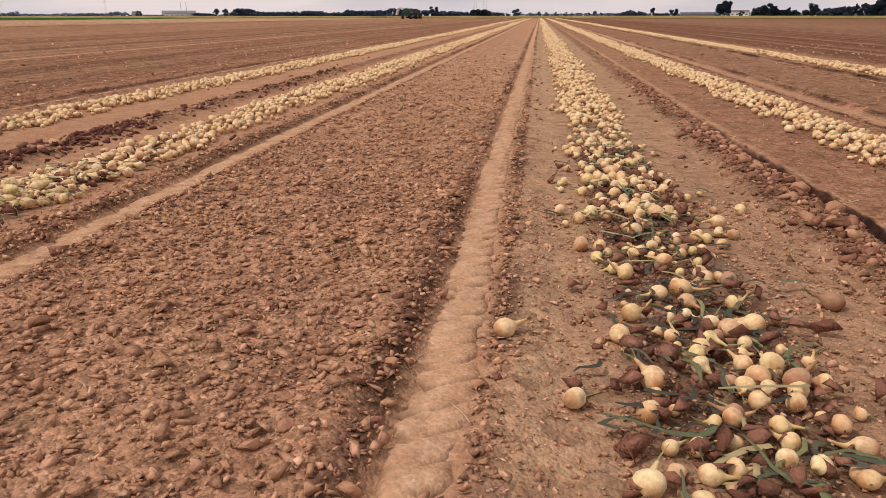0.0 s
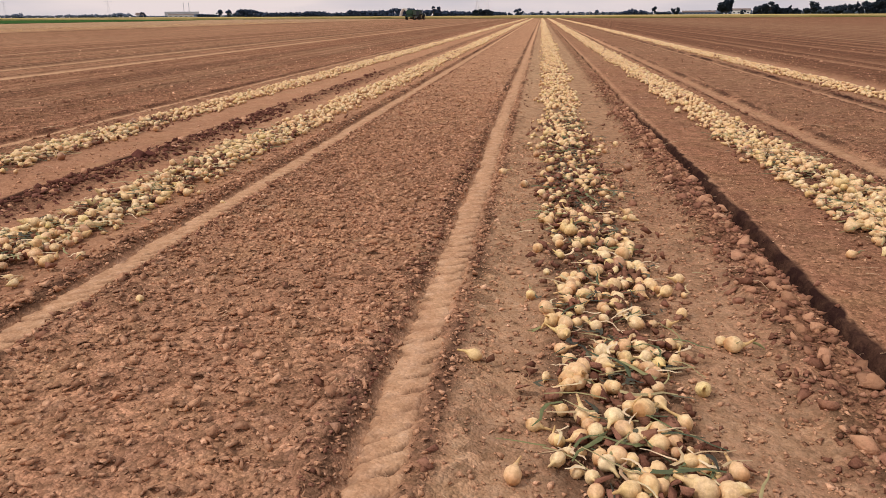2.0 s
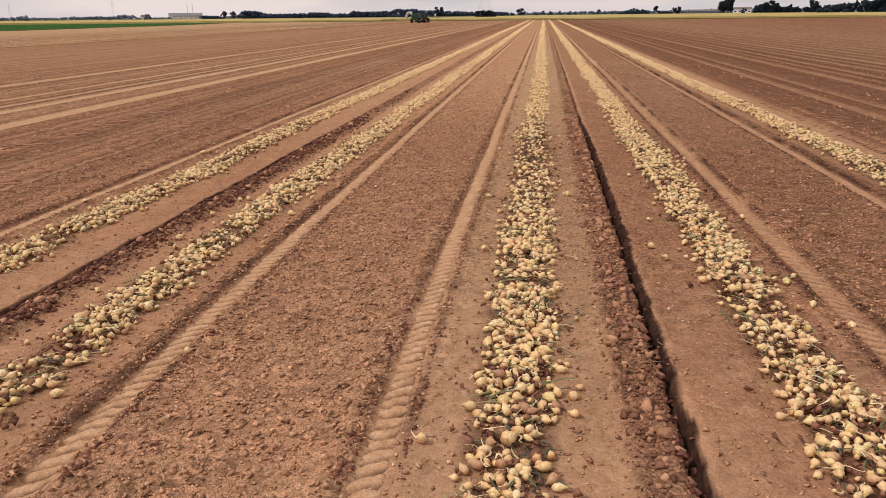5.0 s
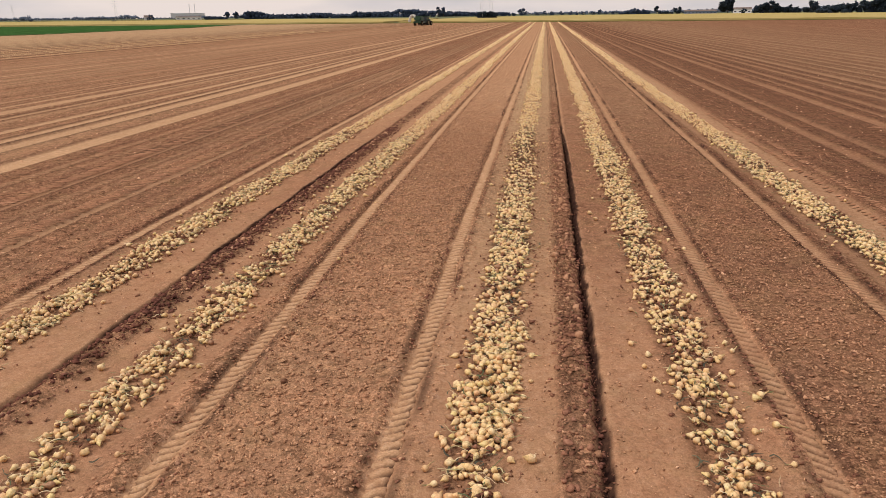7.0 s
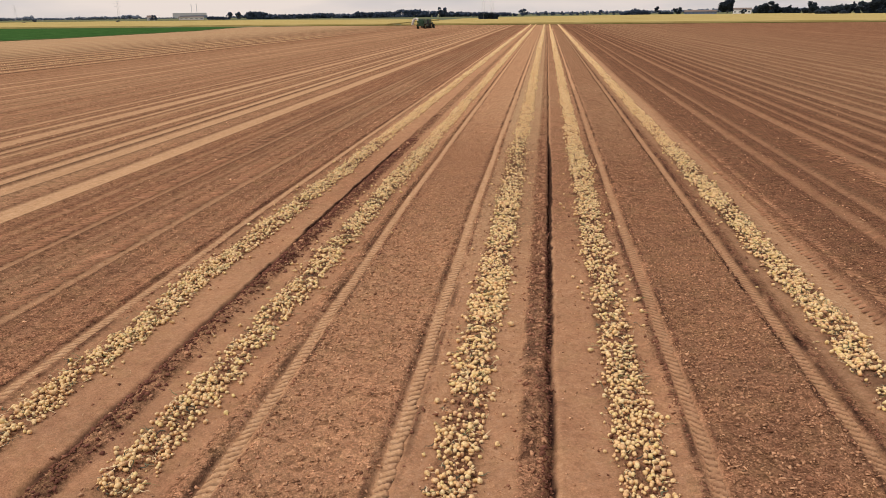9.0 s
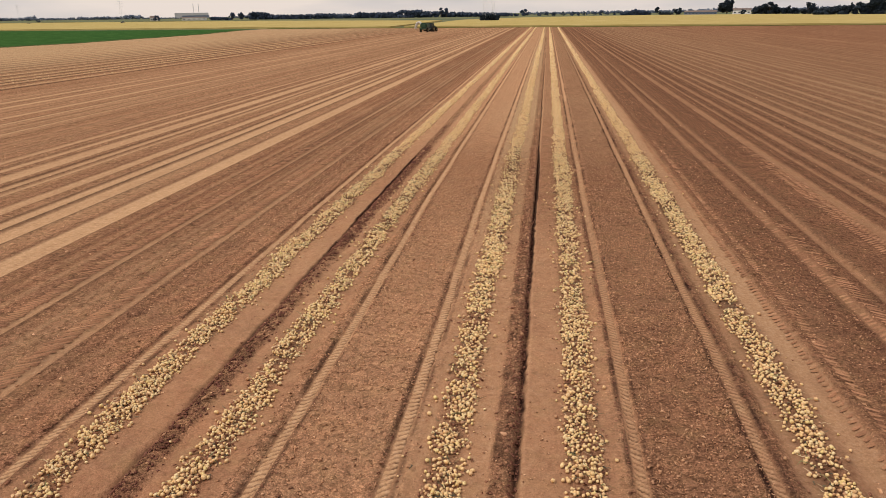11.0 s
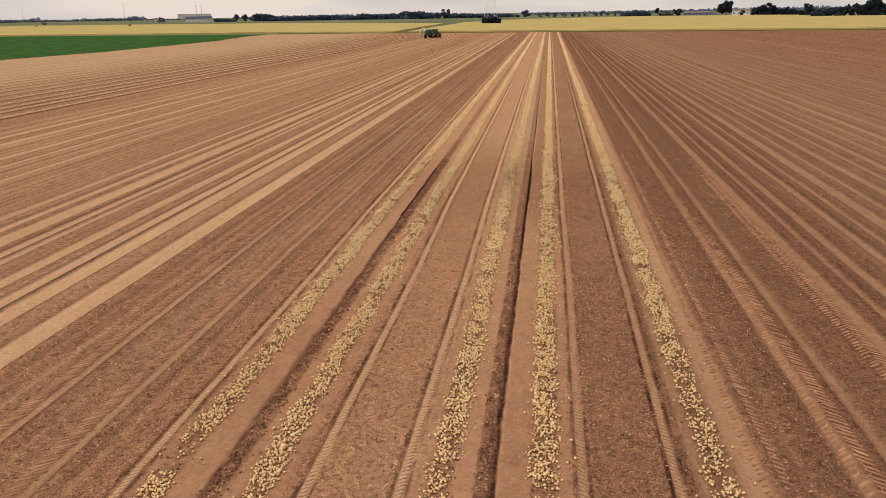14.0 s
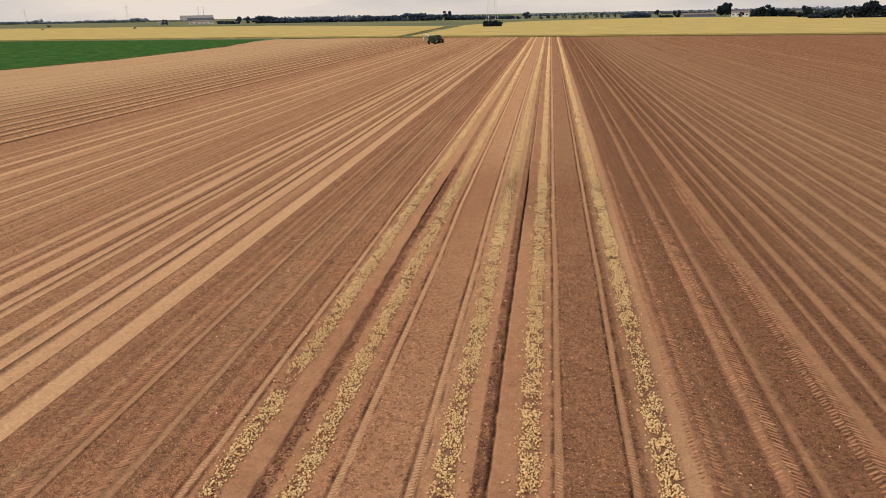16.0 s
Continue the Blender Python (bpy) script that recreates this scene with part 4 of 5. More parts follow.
# the nearest bulbs, one by one
def onion(k):
    v, f = bulb(14, 12, k)
    me_ = fast_mesh("onion", v, f.ravel(), np.full(len(f), 3))
    me_.polygons.foreach_set("use_smooth", np.ones(len(f), bool))
    me_.attributes.new("along", "FLOAT", "POINT").data.foreach_set("value", np.clip((v[:, 2] + 1) / 2.6, 0, 1).astype(np.float32))
    ob = give(new("onion", me_), M_ONION)
    tagged(ob, "pale yellow onion with drying neck and tops", "onion", "onions of the row")
    r = random.Random(k)
    tip = v[-1]
    # root plate
    bm = bmesh.new()
    for i in range(7):
        a = 6.283 * i / 7 + r.uniform(-0.3, 0.3)
        bar(bm, (0.1 * math.cos(a), 0.1 * math.sin(a), -0.9), (0.34 * math.cos(a), 0.34 * math.sin(a), -1.1 - r.uniform(0, 0.25)), 0.03, 0.008, 3)
    part("root_tuft", bm, M_STRAW, ob, "tuft of dry fibrous roots")
    # tops
    bm = bmesh.new()
    for i in range(r.choice((1, 1, 2))):
        out, side, length = r.uniform(-0.9, 0.9), r.uniform(-0.8, 0.8), r.uniform(0.8, 2.6)
        prev = None
        for j in range(8):
            u = j / 7
            p_ = Vector((tip[0] + out * u * u * length * 0.5, tip[1] + side * u * length * 0.4, tip[2] - 0.25 + u * length * 0.8))
            w = 0.17 * (1 - 0.75 * u * u)
            ring = [bm.verts.new(p_ + Vector((math.cos(q) * w, math.sin(q) * w * 0.45, 0))) for q in (0, 1.57, 3.14, 4.71)]
            if prev:
                for q in range(4):
                    bm.faces.new((prev[q], prev[(q + 1) % 4], ring[(q + 1) % 4], ring[q]))
            prev = ring
    part("foliage", bm, M_STALK, ob, "withered grey-green leaf tops")
    return ob


LONE = [(-0.0, 2.53, 38), (0.3, 3.94, 36), (0.29, 3.51, 38), (0.37, 3.5, 34), (1.14, 4.23, 36), (0.36, 2.57, 38), (0.42, 2.28, 40), (0.34, 1.78, 42), (0.44, 3.15, 40), (1.13, 2.94, 40), (1.0, -0.52, 32), (1.15, -0.86, 40), (0.91, -0.17, 38), (0.32, 0.4, 36), (0.39, -0.7, 40), (0.29, -0.36, 30), (-2.07, 1.31, 22), (-2.07, -2.75, 26), (-1.63, -0.68, 22), (0.96, -4.58, 32), (1.11, -0.82, 26), (-1.8, -6.31, 30), (2.12, -8.65, 36), (3.18, -9.71, 40), (3.18, -10.21, 36), (3.15, -10.8, 30), (0.25, -11.17, 36), (0.35, -11.35, 30), (1.05, -9.07, 36), (0.91, -10.52, 36), (4.94, -5.98, 30), (1.08, -14.33, 36), (-2.32, -14.03, 36), (2.22, -7.68, 34), (-2.31, -11.28, 30), (3.15, -8.76, 32)]
lone = np.array([(x, y, float(ground_z(np.array([x]), np.array([y]))[0]) + r / 1000 * 0.76) for x, y, r in LONE])
single_pos, single_r = np.concatenate([lone, single_pos[:300 - len(LONE)]]), np.concatenate([np.array([r / 1000 * 0.88 for _, _, r in LONE]), single_r * 0.86])
kinds = [onion(k) for k in range(9)]
for i, (p_, r_) in enumerate(zip(single_pos, single_r)):
    a, el = gen.uniform(0, 2 * math.pi), gen.uniform(-0.3, 0.3)
    way = Vector((math.cos(a) * math.cos(el), math.sin(a) * math.cos(el), math.sin(el)))
    m = Matrix.Translation(p_) @ way.to_track_quat("Z", "Y").to_matrix().to_4x4() @ Matrix.Rotation(gen.uniform(0, 6.28), 4, "Z")
    if i < len(kinds):
        ob = kinds[i]
        ob.matrix_basis = m @ Matrix.Scale(r_, 4)
    else:
        ob = copy_thing(kinds[i % len(kinds)], m)
        ob.scale = (r_, r_, r_)


# ---- clods, pressed tread and straw on the soil ----
def clods(name, x, y, s, mat, label, shapes=CLODS, sink=0.25, parent=None):
    n = len(x)
    rot = level(n, 0.28)
    size = s[:, None] * np.stack([gen.uniform(0.8, 1.25, n), gen.uniform(0.75, 1.15, n), gen.uniform(0.6, 1.2, n)], 1)
    return stuff(name, scatter(shapes, gen.integers(0, len(shapes), n), np.stack([x, y, ground_z(x, y) + s * (0.42 - sink)], 1), rot, size), mat, label, "soil", False, parent=parent)


# per bed: its sides, then how thickly and how coarse the crumbs lie at places along it
CRUMB_BEDS = [(-2.5, 0.0, (-34, 0, 0.02), (-24, 60, 0.020), (-14, 190, 0.0175), (-9, 380, 0.0155), (-3, 760, 0.0132), (1.2, 1500, 0.0120), (3.6, 1750, 0.0115), (6.5, 560, 0.0130), (11, 120, 0.015), (19, 0, 0.016)),
              (-0.1, 1.42, (-20, 0, 0.01), (-12, 90, 0.0095), (-6, 220, 0.0075), (1.2, 360, 0.0062), (4.5, 200, 0.006), (9, 0, 0.006)),
              (3.4, 5.25, (-32, 0, 0.02), (-22, 130, 0.019), (-12, 430, 0.0158), (-6, 400, 0.0140), (0, 200, 0.013), (10, 0, 0.013)),
              (1.78, 3.3, (-16, 0, 0.009), (-9, 110, 0.0085), (-3, 220, 0.0075), (4, 100, 0.007), (9, 0, 0.007)),
              (-5.6, -2.2, (-18, 0, 0.01), (-9, 70, 0.0095), (0, 100, 0.009), (8, 0, 0.009)),
              (6.5, 9.0, (-34, 0, 0.016), (-24, 70, 0.016), (-10, 80, 0.015), (4, 0, 0.014)),
              (-8.0, -5.7, (-34, 0, 0.017), (-26, 70, 0.017), (-8, 130, 0.014), (2, 120, 0.014), (12, 0, 0.014))]
xs_, ys_, ss_ = [], [], []
for x0, x1, *knots in CRUMB_BEDS:
    ky, kd, ks = np.array(knots, float).T
    line_y = np.linspace(ky[0], ky[-1], 400)
    dens = np.interp(line_y, ky, kd)
    total = np.concatenate([[0], np.cumsum((dens[1:] + dens[:-1]) / 2)])
    n = int(total[-1] * (line_y[1] - line_y[0]) * (x1 - x0))
    y = np.interp(gen.uniform(0, total[-1], n), total, line_y)
    x = gen.uniform(x0, x1, n)
    _, p_, _, cl = soil(x, y)
    ok = gen.uniform(size=n) < np.clip(cl * 1.2, 0.12, 1) * np.where(p_ > 0.75, 0.1, 1)
    xs_.append(x[ok])
    ys_.append(y[ok])
    ss_.append(np.clip(np.exp(gen.normal(0, 0.48, ok.sum())) * np.interp(y[ok], ky, ks), 0.004, 0.040))
clods("soil_crumbs", np.concatenate(xs_), np.concatenate(ys_), np.concatenate(ss_), M_CLOD, "small reddish-brown crumbs and clods of loam", CRUMBS, 0.14)

# lighter crumbs scattered over the beds
n = 9500
y = np.where(gen.uniform(size=n) < 0.55, gen.triangular(-30, -9, 2, n), gen.uniform(-12, 6, n))
x = np.where(gen.uniform(size=n) < 0.55, gen.uniform(-2.0, -0.25, n), gen.uniform(3.45, 5.2, n))
clods("light_crumbs", x, y, np.clip(gen.lognormal(math.log(0.011), 0.4, n) * np.interp(y, [-30, -8, 4], [1.5, 1.15, 0.85]), 0.005, 0.03), M_CHIP, "light dry crumbs on a crumbly bed", CRUMBS, 0.1)

# the crumbled ridge beside each open furrow
for c, side_ in FURROWS:
    n = 8500 if c > 0 else 6500
    y = np.where(gen.uniform(size=n) < 0.5, gen.uniform(-9, 7, n), gen.uniform(-34, 14, n))
    x = c + side_ * (0.035 + gen.beta(1.3, 2.0, n) * 0.44)
    s = np.clip(gen.lognormal(math.log(0.0115 if c > 0 else 0.0165), 0.6, n) * np.where(y < -8, 1.3, 1.0), 0.005, 0.05)
    clods("furrow_ridge_clods", x, y, s, M_RIDGE if c > 0 else M_RIDGE_RED, "crumbled damp clods along an open furrow", sink=0.2)
    n = 750 if c > 0 else 450
    y = np.where(gen.uniform(size=n) < 0.5, gen.uniform(-9, 7, n), gen.uniform(-34, 12, n))
    x = c + side_ * (0.06 + gen.beta(1.4, 1.9, n) * 0.30)
    clods("furrow_ridge_lumps", x, y, np.clip(gen.lognormal(math.log(0.025), 0.5, n), 0.008, 0.066), M_LUMP_DRY, "broken lumps of loam along an open furrow", ROCKS, sink=0.22)
    n = 2600
    y = gen.uniform(-34, 8, n)
    x = c + gen.normal(0, 0.045, n) + side_ * 0.035
    s = np.clip(gen.lognormal(math.log(0.014), 0.5, n), 0.005, 0.04)
    ok = gen.uniform(size=n) < np.clip(0.4 + (-4 - y) / 12, 0.12, 1)
    clods("fallen_clods", x[ok], y[ok], s[ok], M_LUMP, "damp clods fallen into an open furrow", sink=0.1)
    n = 1500
    y = gen.uniform(-34, -5, n)
    x = c + side_ * np.abs(gen.normal(0.04, 0.05, n))
    clods("tumbled_clods", x, y, np.clip(gen.lognormal(math.log(0.021), 0.45, n), 0.008, 0.05), M_RIDGE_RED, "dark red clods tumbled beside an open furrow", sink=0.12)
# lumps pushed up at the edges of the tracks
xs_, ys_ = [], []
for c, _ in TRACKS:
    n = 1700 if c != 3.36 else 2200
    y = np.where(gen.uniform(size=n) < 0.4, gen.uniform(-14 if c > 0 else -8, 4, n), gen.uniform(-30, 16, n))
    side_ = gen.choice([-1, -1, -1, 1], n) * (-1 if c in (-2.0, 5.21) else 1)
    xs_.append(c + swing(c, y) + side_ * (0.13 + np.abs(gen.normal(0, np.where((side_ < 0) == (c not in (-2.0, 5.21)), 0.05, 0.018), n))))
    ys_.append(y)
xs_, ys_ = np.concatenate(xs_), np.concatenate(ys_)
clods("track_edge_clods", xs_, ys_, np.clip(gen.lognormal(math.log(0.011), 0.5, len(xs_)) * np.where(ys_ < -5, 1.45, 1), 0.004, 0.035), M_LUMP, "clods pushed up beside the wheel tracks")
# a few large lumps
lump_at = np.array([(1.02, 1.62, 0.055), (1.42, 2.9, 0.07), (1.36, 0.4, 0.06), (1.47, -1.6, 0.07), (1.40, -3.1, 0.06), (1.5, 3.9, 0.08), (1.3, 5.2, 0.07), (6.38, -21.9, 0.08), (-5.2, -20.7, 0.05),
                    (1.45, -4.4, 0.06), (-0.42, -2.6, 0.05), (1.38, 6.5, 0.08), (-0.5, 1.9, 0.045), (-0.46, 2.5, 0.04)])
clods("soil_boulders", lump_at[:, 0], lump_at[:, 1], lump_at[:, 2] * 0.7, M_CLOD_DAMP, "large dark lumps of loam", CLODS_BIG, 0.2)
clods("dark_lump", np.array([-3.66, -3.58]), np.array([2.95, 3.05]), np.array([0.095, 0.06]), M_BLACK, "black wet lump beside an open furrow", CLODS_BIG, 0.1)


def pad(seed):
    """A low pressed rib between two lugs: uneven outline, unit size."""
    r = random.Random(seed)
    out = [(-0.5, -0.3), (0.0, -0.5), (0.5, -0.35), (0.5, 0.35), (0.0, 0.5), (-0.5, 0.3)]
    low = [(x + r.uniform(-0.06, 0.06), y + r.uniform(-0.1, 0.1), -1) for x, y in out]
    top = [(x * 0.92, y * 0.7, 0.5 + r.uniform(-0.2, 0.2)) for x, y, _ in low]
    fs = [(k, (k + 1) % 6, 6 + (k + 1) % 6) for k in range(6)] + [(k, 6 + (k + 1) % 6, 6 + k) for k in range(6)]
    return np.array(low + top), np.array(fs + [(6, 6 + k, 7 + k) for k in range(1, 5)])


PADS = [pad(k) for k in range(8)]


def ribs(name, cx, slant, width, pitch, y0, y1, lift, mat, label, gap):
    """The ribs that a broad tyre left in crumbly soil, worn and broken here and there."""
    n = int((y1 - y0) / pitch)
    y = y0 + np.arange(n) * pitch + gen.normal(0, 0.012, n)
    ok = gen.uniform(size=n) < np.clip(2.4 * fbm(y * 0.5, y * 0 + cx, 141, 3) + 0.05, 0.45, 1) * np.clip((y1 - y) / 8, 0, 1)
    y = y[ok]
    n = len(y)
    wob = (fbm(y * 0.35, y * 0 + 3.3, 5, 2) - 0.5) * 0.04 + (fbm(y * 0.06, y * 0 + 8.1, 6, 2) - 0.5) * 0.05
    x = cx + wob + gen.normal(0, 0.012, n)
    a = np.full(n, slant) + gen.normal(0, 0.06, n)
    ca, sa, o = np.cos(a), np.sin(a), np.zeros(n)
    rot = np.stack([np.stack([ca, sa, o], 1), np.stack([-sa, ca, o], 1), np.stack([o, o, o + 1], 1)], 2)
    size = np.stack([width / np.cos(slant) * gen.uniform(0.8, 1.1, n), pitch * math.cos(slant) * gap * 1.25 * gen.uniform(0.8, 1.2, n), lift * gen.uniform(0.5, 1.25, n)], 1)
    z = ground_z(np.full(n, cx) + wob, y)
    z = np.convolve(np.pad(z, 3, mode="edge"), np.ones(7) / 7, "valid")
    return stuff(name, scatter(PADS, gen.integers(0, 8, n), np.stack([x, y, z], 1), rot, size), mat, label, "wheel track", False)


def print_strip(c0, lean, dry):
    """A narrow wheel track: pressed crust, cut by slanting lug marks that run in from its ragged sides."""
    ys = np.unique(np.concatenate([stretch(Y_BACK, -14, 0.031), stretch(-14, -4, 0.022), stretch(-4, 4.8, 0.016), stretch(4.8, 26, 0.06)]).round(4))
    q = np.linspace(-1, 1, 11)
    gq, gy = np.meshgrid(q, ys)
    gq, gy = gq.ravel(), gy.ravel()
    wob = (fbm(gy * 0.35, gy * 0 + 3.3, 5, 2) - 0.5) * 0.04 + (fbm(gy * 0.06, gy * 0 + 8.1, 6, 2) - 0.5) * 0.05
    mid = c0 + wob + swing(c0, gy)
    half = 0.108 + 0.09 * (fbm(gy * 7, np.sign(gq) * 3 + c0, 131, 3) - 0.5)
    x = mid + gq * half
    pitch = 0.125
    run = (gy - lean * 0.75 * gq * 0.1) / pitch + 0.7 * (fbm(gy * 3, gq * 1.2 + c0, 132, 2) - 0.5)
    lug = np.floor(run)
    deep = 0.55 + 0.45 * hash2(lug, lug * 0 + np.floor(c0 * 10), 133)
    off = np.abs(run - lug - 0.5) * pitch                                   # from the middle of the mark
    wide = 0.007 + 0.013 * np.abs(gq) + 0.010 * np.clip((-3 - gy) / 5, 0, 1) + 0.006 * (vnoise(x * 40, gy * 40, 134) - 0.5)
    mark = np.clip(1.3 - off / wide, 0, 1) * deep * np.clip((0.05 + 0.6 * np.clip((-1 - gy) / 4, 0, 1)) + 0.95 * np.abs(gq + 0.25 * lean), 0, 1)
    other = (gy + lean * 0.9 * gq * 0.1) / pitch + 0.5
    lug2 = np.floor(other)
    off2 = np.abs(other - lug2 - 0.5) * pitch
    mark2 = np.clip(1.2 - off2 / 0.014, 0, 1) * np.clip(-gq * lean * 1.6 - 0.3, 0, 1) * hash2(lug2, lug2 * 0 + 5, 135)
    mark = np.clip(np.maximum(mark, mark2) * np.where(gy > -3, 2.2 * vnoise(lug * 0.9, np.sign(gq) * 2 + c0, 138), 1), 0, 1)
    rim = np.clip((1 - np.abs(gq)) / 0.25, 0, 1)
    base = np.interp(gy, ys, np.convolve(np.pad(ground_z(c0 + 0 * ys + swing(c0, ys), ys), 4, mode="edge"), np.ones(9) / 9, "valid"))
    z = base + 0.020 * rim - 0.020 * (1 - rim) - 0.032 * mark * rim + 0.010 * (fbm(x * 12, gy * 12, 136, 3) - 0.5)
    i = np.arange(len(ys) - 1)[:, None] * len(q) + np.arange(len(q) - 1)[None, :]
    quads = np.stack([i, i + 1, i + 1 + len(q), i + len(q)], 2).reshape(-1, 4)
    me_ = fast_mesh("tyre_print", np.stack([x, gy, z], 1), quads.ravel(), np.full(len(quads), 4))
    crumb_ = fbm(x * 9, gy * 7, 137, 3)
    # cuts and ragged sides darkened: shade in the lug marks put into the colour
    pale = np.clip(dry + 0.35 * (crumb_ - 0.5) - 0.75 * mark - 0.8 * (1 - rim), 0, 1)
    damp_shade = np.clip(0.95 * mark * (0.5 + crumb_) + 0.35 * (1 - rim) * np.clip(3 * crumb_ - 1.1, 0, 1), 0, 1)
    for key, val in (("pale", pale), ("damp_shade", damp_shade), ("tan", 0.16 + 0.2 * rim * crumb_), ("crumbly", 0.1 + 0.4 * (1 - rim))):
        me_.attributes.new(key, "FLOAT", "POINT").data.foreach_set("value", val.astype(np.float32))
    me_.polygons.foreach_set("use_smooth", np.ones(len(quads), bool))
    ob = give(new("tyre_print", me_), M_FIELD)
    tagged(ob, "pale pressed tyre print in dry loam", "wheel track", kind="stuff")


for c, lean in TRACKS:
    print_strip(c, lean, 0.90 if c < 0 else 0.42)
for c, y1 in ((7.08, 12), (8.9, -4), (11.1, 8)):
    ribs("wide_tyre_print", c - 0.15, 0.65, 0.30, 0.17, Y_BACK, y1, 0.011, M_TREAD, "herringbone tyre print in crumbly loam", 0.5)
    ribs("wide_tyre_print", c + 0.15, -0.65, 0.30, 0.17, Y_BACK, y1, 0.011, M_TREAD, "herringbone tyre print in crumbly loam", 0.5)
for c, y1 in ((-9.38, 8), (-7.5, 8)):
    ribs("slanting_tyre_print", c, 0.66, 0.40, 0.14, Y_BACK, y1, 0.018, M_TREAD, "slanting ribs of a tyre print in dry loam", 0.55)

# flat chips on the swept strips
xs_, ys_, ss_ = [], [], []
for x0, x1, y0, y1, per, mean in ((-0.04, 1.42, 1.2, 4.5, 2700, 0.0075), (-0.04, 1.42, -4, 1.2, 1500, 0.0085), (-0.28, -0.04, -8, 4.5, 900, 0.0065), (-2.12, -1.85, -8, 5, 600, 0.007), (-0.04, 1.42, -10, -4, 450, 0.010), (1.8, 3.25, -5, 4, 500, 0.008), (1.8, 3.25, -12, -5, 280, 0.011),
                                  (-3.6, -2.2, -9, 4, 250, 0.010), (-5.4, -3.9, -9, 4, 160, 0.011), (1.8, 3.25, -24, -12, 90, 0.014), (-0.04, 1.42, -24, -10, 110, 0.014)):
    n = int((x1 - x0) * (y1 - y0) * per * 0.50)
    xs_.append(gen.uniform(x0, x1, n))
    ys_.append(gen.uniform(y0, y1, n))
    ss_.append(np.clip(gen.lognormal(math.log(mean), 0.5, n), 0.003, 0.026))
clods("soil_chips", np.concatenate(xs_), np.concatenate(ys_), np.concatenate(ss_), M_CHIP, "flat dry chips of loam on swept soil", CRUMBS, 0.16)

# pale crumbs far and wide
n = 15000
y = gen.uniform(Y_BACK, 30, n)
x = np.where(gen.uniform(size=n) < 0.45, gen.uniform(-8, 9, n), gen.uniform(-26, 26, n))
_, p_, _, cl = soil(x, y)
ok = gen.uniform(size=n) < cl
x, y = x[ok], y[ok]
clods("pale_crumbs", x, y, np.clip(gen.lognormal(math.log(0.013), 0.4, len(x)) * np.where(np.abs(x) > 6, 1.6, 1.0), 0.005, 0.05), M_SPECK, "pale dry crumbs and chips on the soil", CRUMBS, 0.1)
n = 14000
y = gen.uniform(Y_BACK, 20, n)
x = np.where(gen.uniform(size=n) < 0.5, gen.uniform(-9, 10, n), gen.uniform(-22, 22, n))
_, p_, _, cl = soil(x, y)
ok = gen.uniform(size=n) < cl
x, y = x[ok], y[ok]
clods("dark_crumbs", x, y, np.clip(gen.lognormal(math.log(0.019), 0.4, len(x)), 0.006, 0.045), M_CLOD_DAMP, "dark damp crumbs on the soil", CRUMBS, 0.1)

# straw and bits of leaf
n = 2600
y = np.where(gen.uniform(size=n) < 0.5, gen.uniform(-8, 7, n), gen.uniform(-32, 20, n))
x = gen.uniform(-7.5, 9, n)
stuff("straw_bits", blades_mesh(np.stack([x, y, ground_z(x, y) + 0.006], 1), np.clip(gen.lognormal(math.log(0.07), 0.5, n), 0.02, 0.3), 0.38), M_STRAW, "scattered dry straw and leaf bits", "straw")


# ---- trees ----
CORES = [ico(1, 70 + k, 0.3) for k in range(4)]


def leaf_cloud(rad, blobs, leaves, size, seed):
    """Leaf cards on a cluster of lobes: centre and radii per lobe."""
    g = np.random.default_rng(seed)
    b = np.array(blobs, float)
    wgt = b[:, 3] ** 2
    k = g.choice(len(b), leaves, p=wgt / wgt.sum())
    d = g.normal(size=(leaves, 3))
    d /= np.linalg.norm(d, axis=1)[:, None]
    p_ = b[k, :3] + d * (b[k, 3] * g.uniform(0.62, 1.08, leaves))[:, None] * np.array((1, 1, 0.85))
    rot = rotations(g.uniform(0, 6.3, leaves), g.uniform(-1.2, 1.2, leaves), g.uniform(0, 6.3, leaves))
    card = (np.array([(-1, -0.55, 0), (0, -0.8, 0.18), (1, -0.2, 0), (0.8, 0.6, 0.1), (-0.2, 0.85, 0.22), (-0.9, 0.5, 0)]), np.array([(0, 1, 2, 3), (0, 3, 4, 5)]))
    cards = scatter([card], np.zeros(leaves, int), p_, rot, np.repeat((size * g.uniform(0.6, 1.4, leaves))[:, None], 3, 1))
    # the dense inside of each lobe
    turn_ = rotations(g.uniform(0, 6.3, len(b)), g.uniform(-1, 1, len(b)), g.uniform(0, 6.3, len(b)))
    return join(cards, scatter(CORES, g.integers(0, 4, len(b)), b[:, :3], turn_, np.repeat((b[:, 3] * 0.78)[:, None], 3, 1)))


def lobes(height, width, base, count, seed):
    r = random.Random(seed)
    out = []
    for _ in range(count):
        u = r.uniform(0, 1)
        z = base + (height - base) * (0.12 + 0.78 * u)
        span = width * 0.5 * math.sin(math.pi * (0.18 + 0.72 * u)) * r.uniform(0.3, 0.85)
        a = r.uniform(0, 6.28)
        out.append((span * math.cos(a), span * math.sin(a), z, r.uniform(0.13, 0.24) * min(width, height)))
    return out


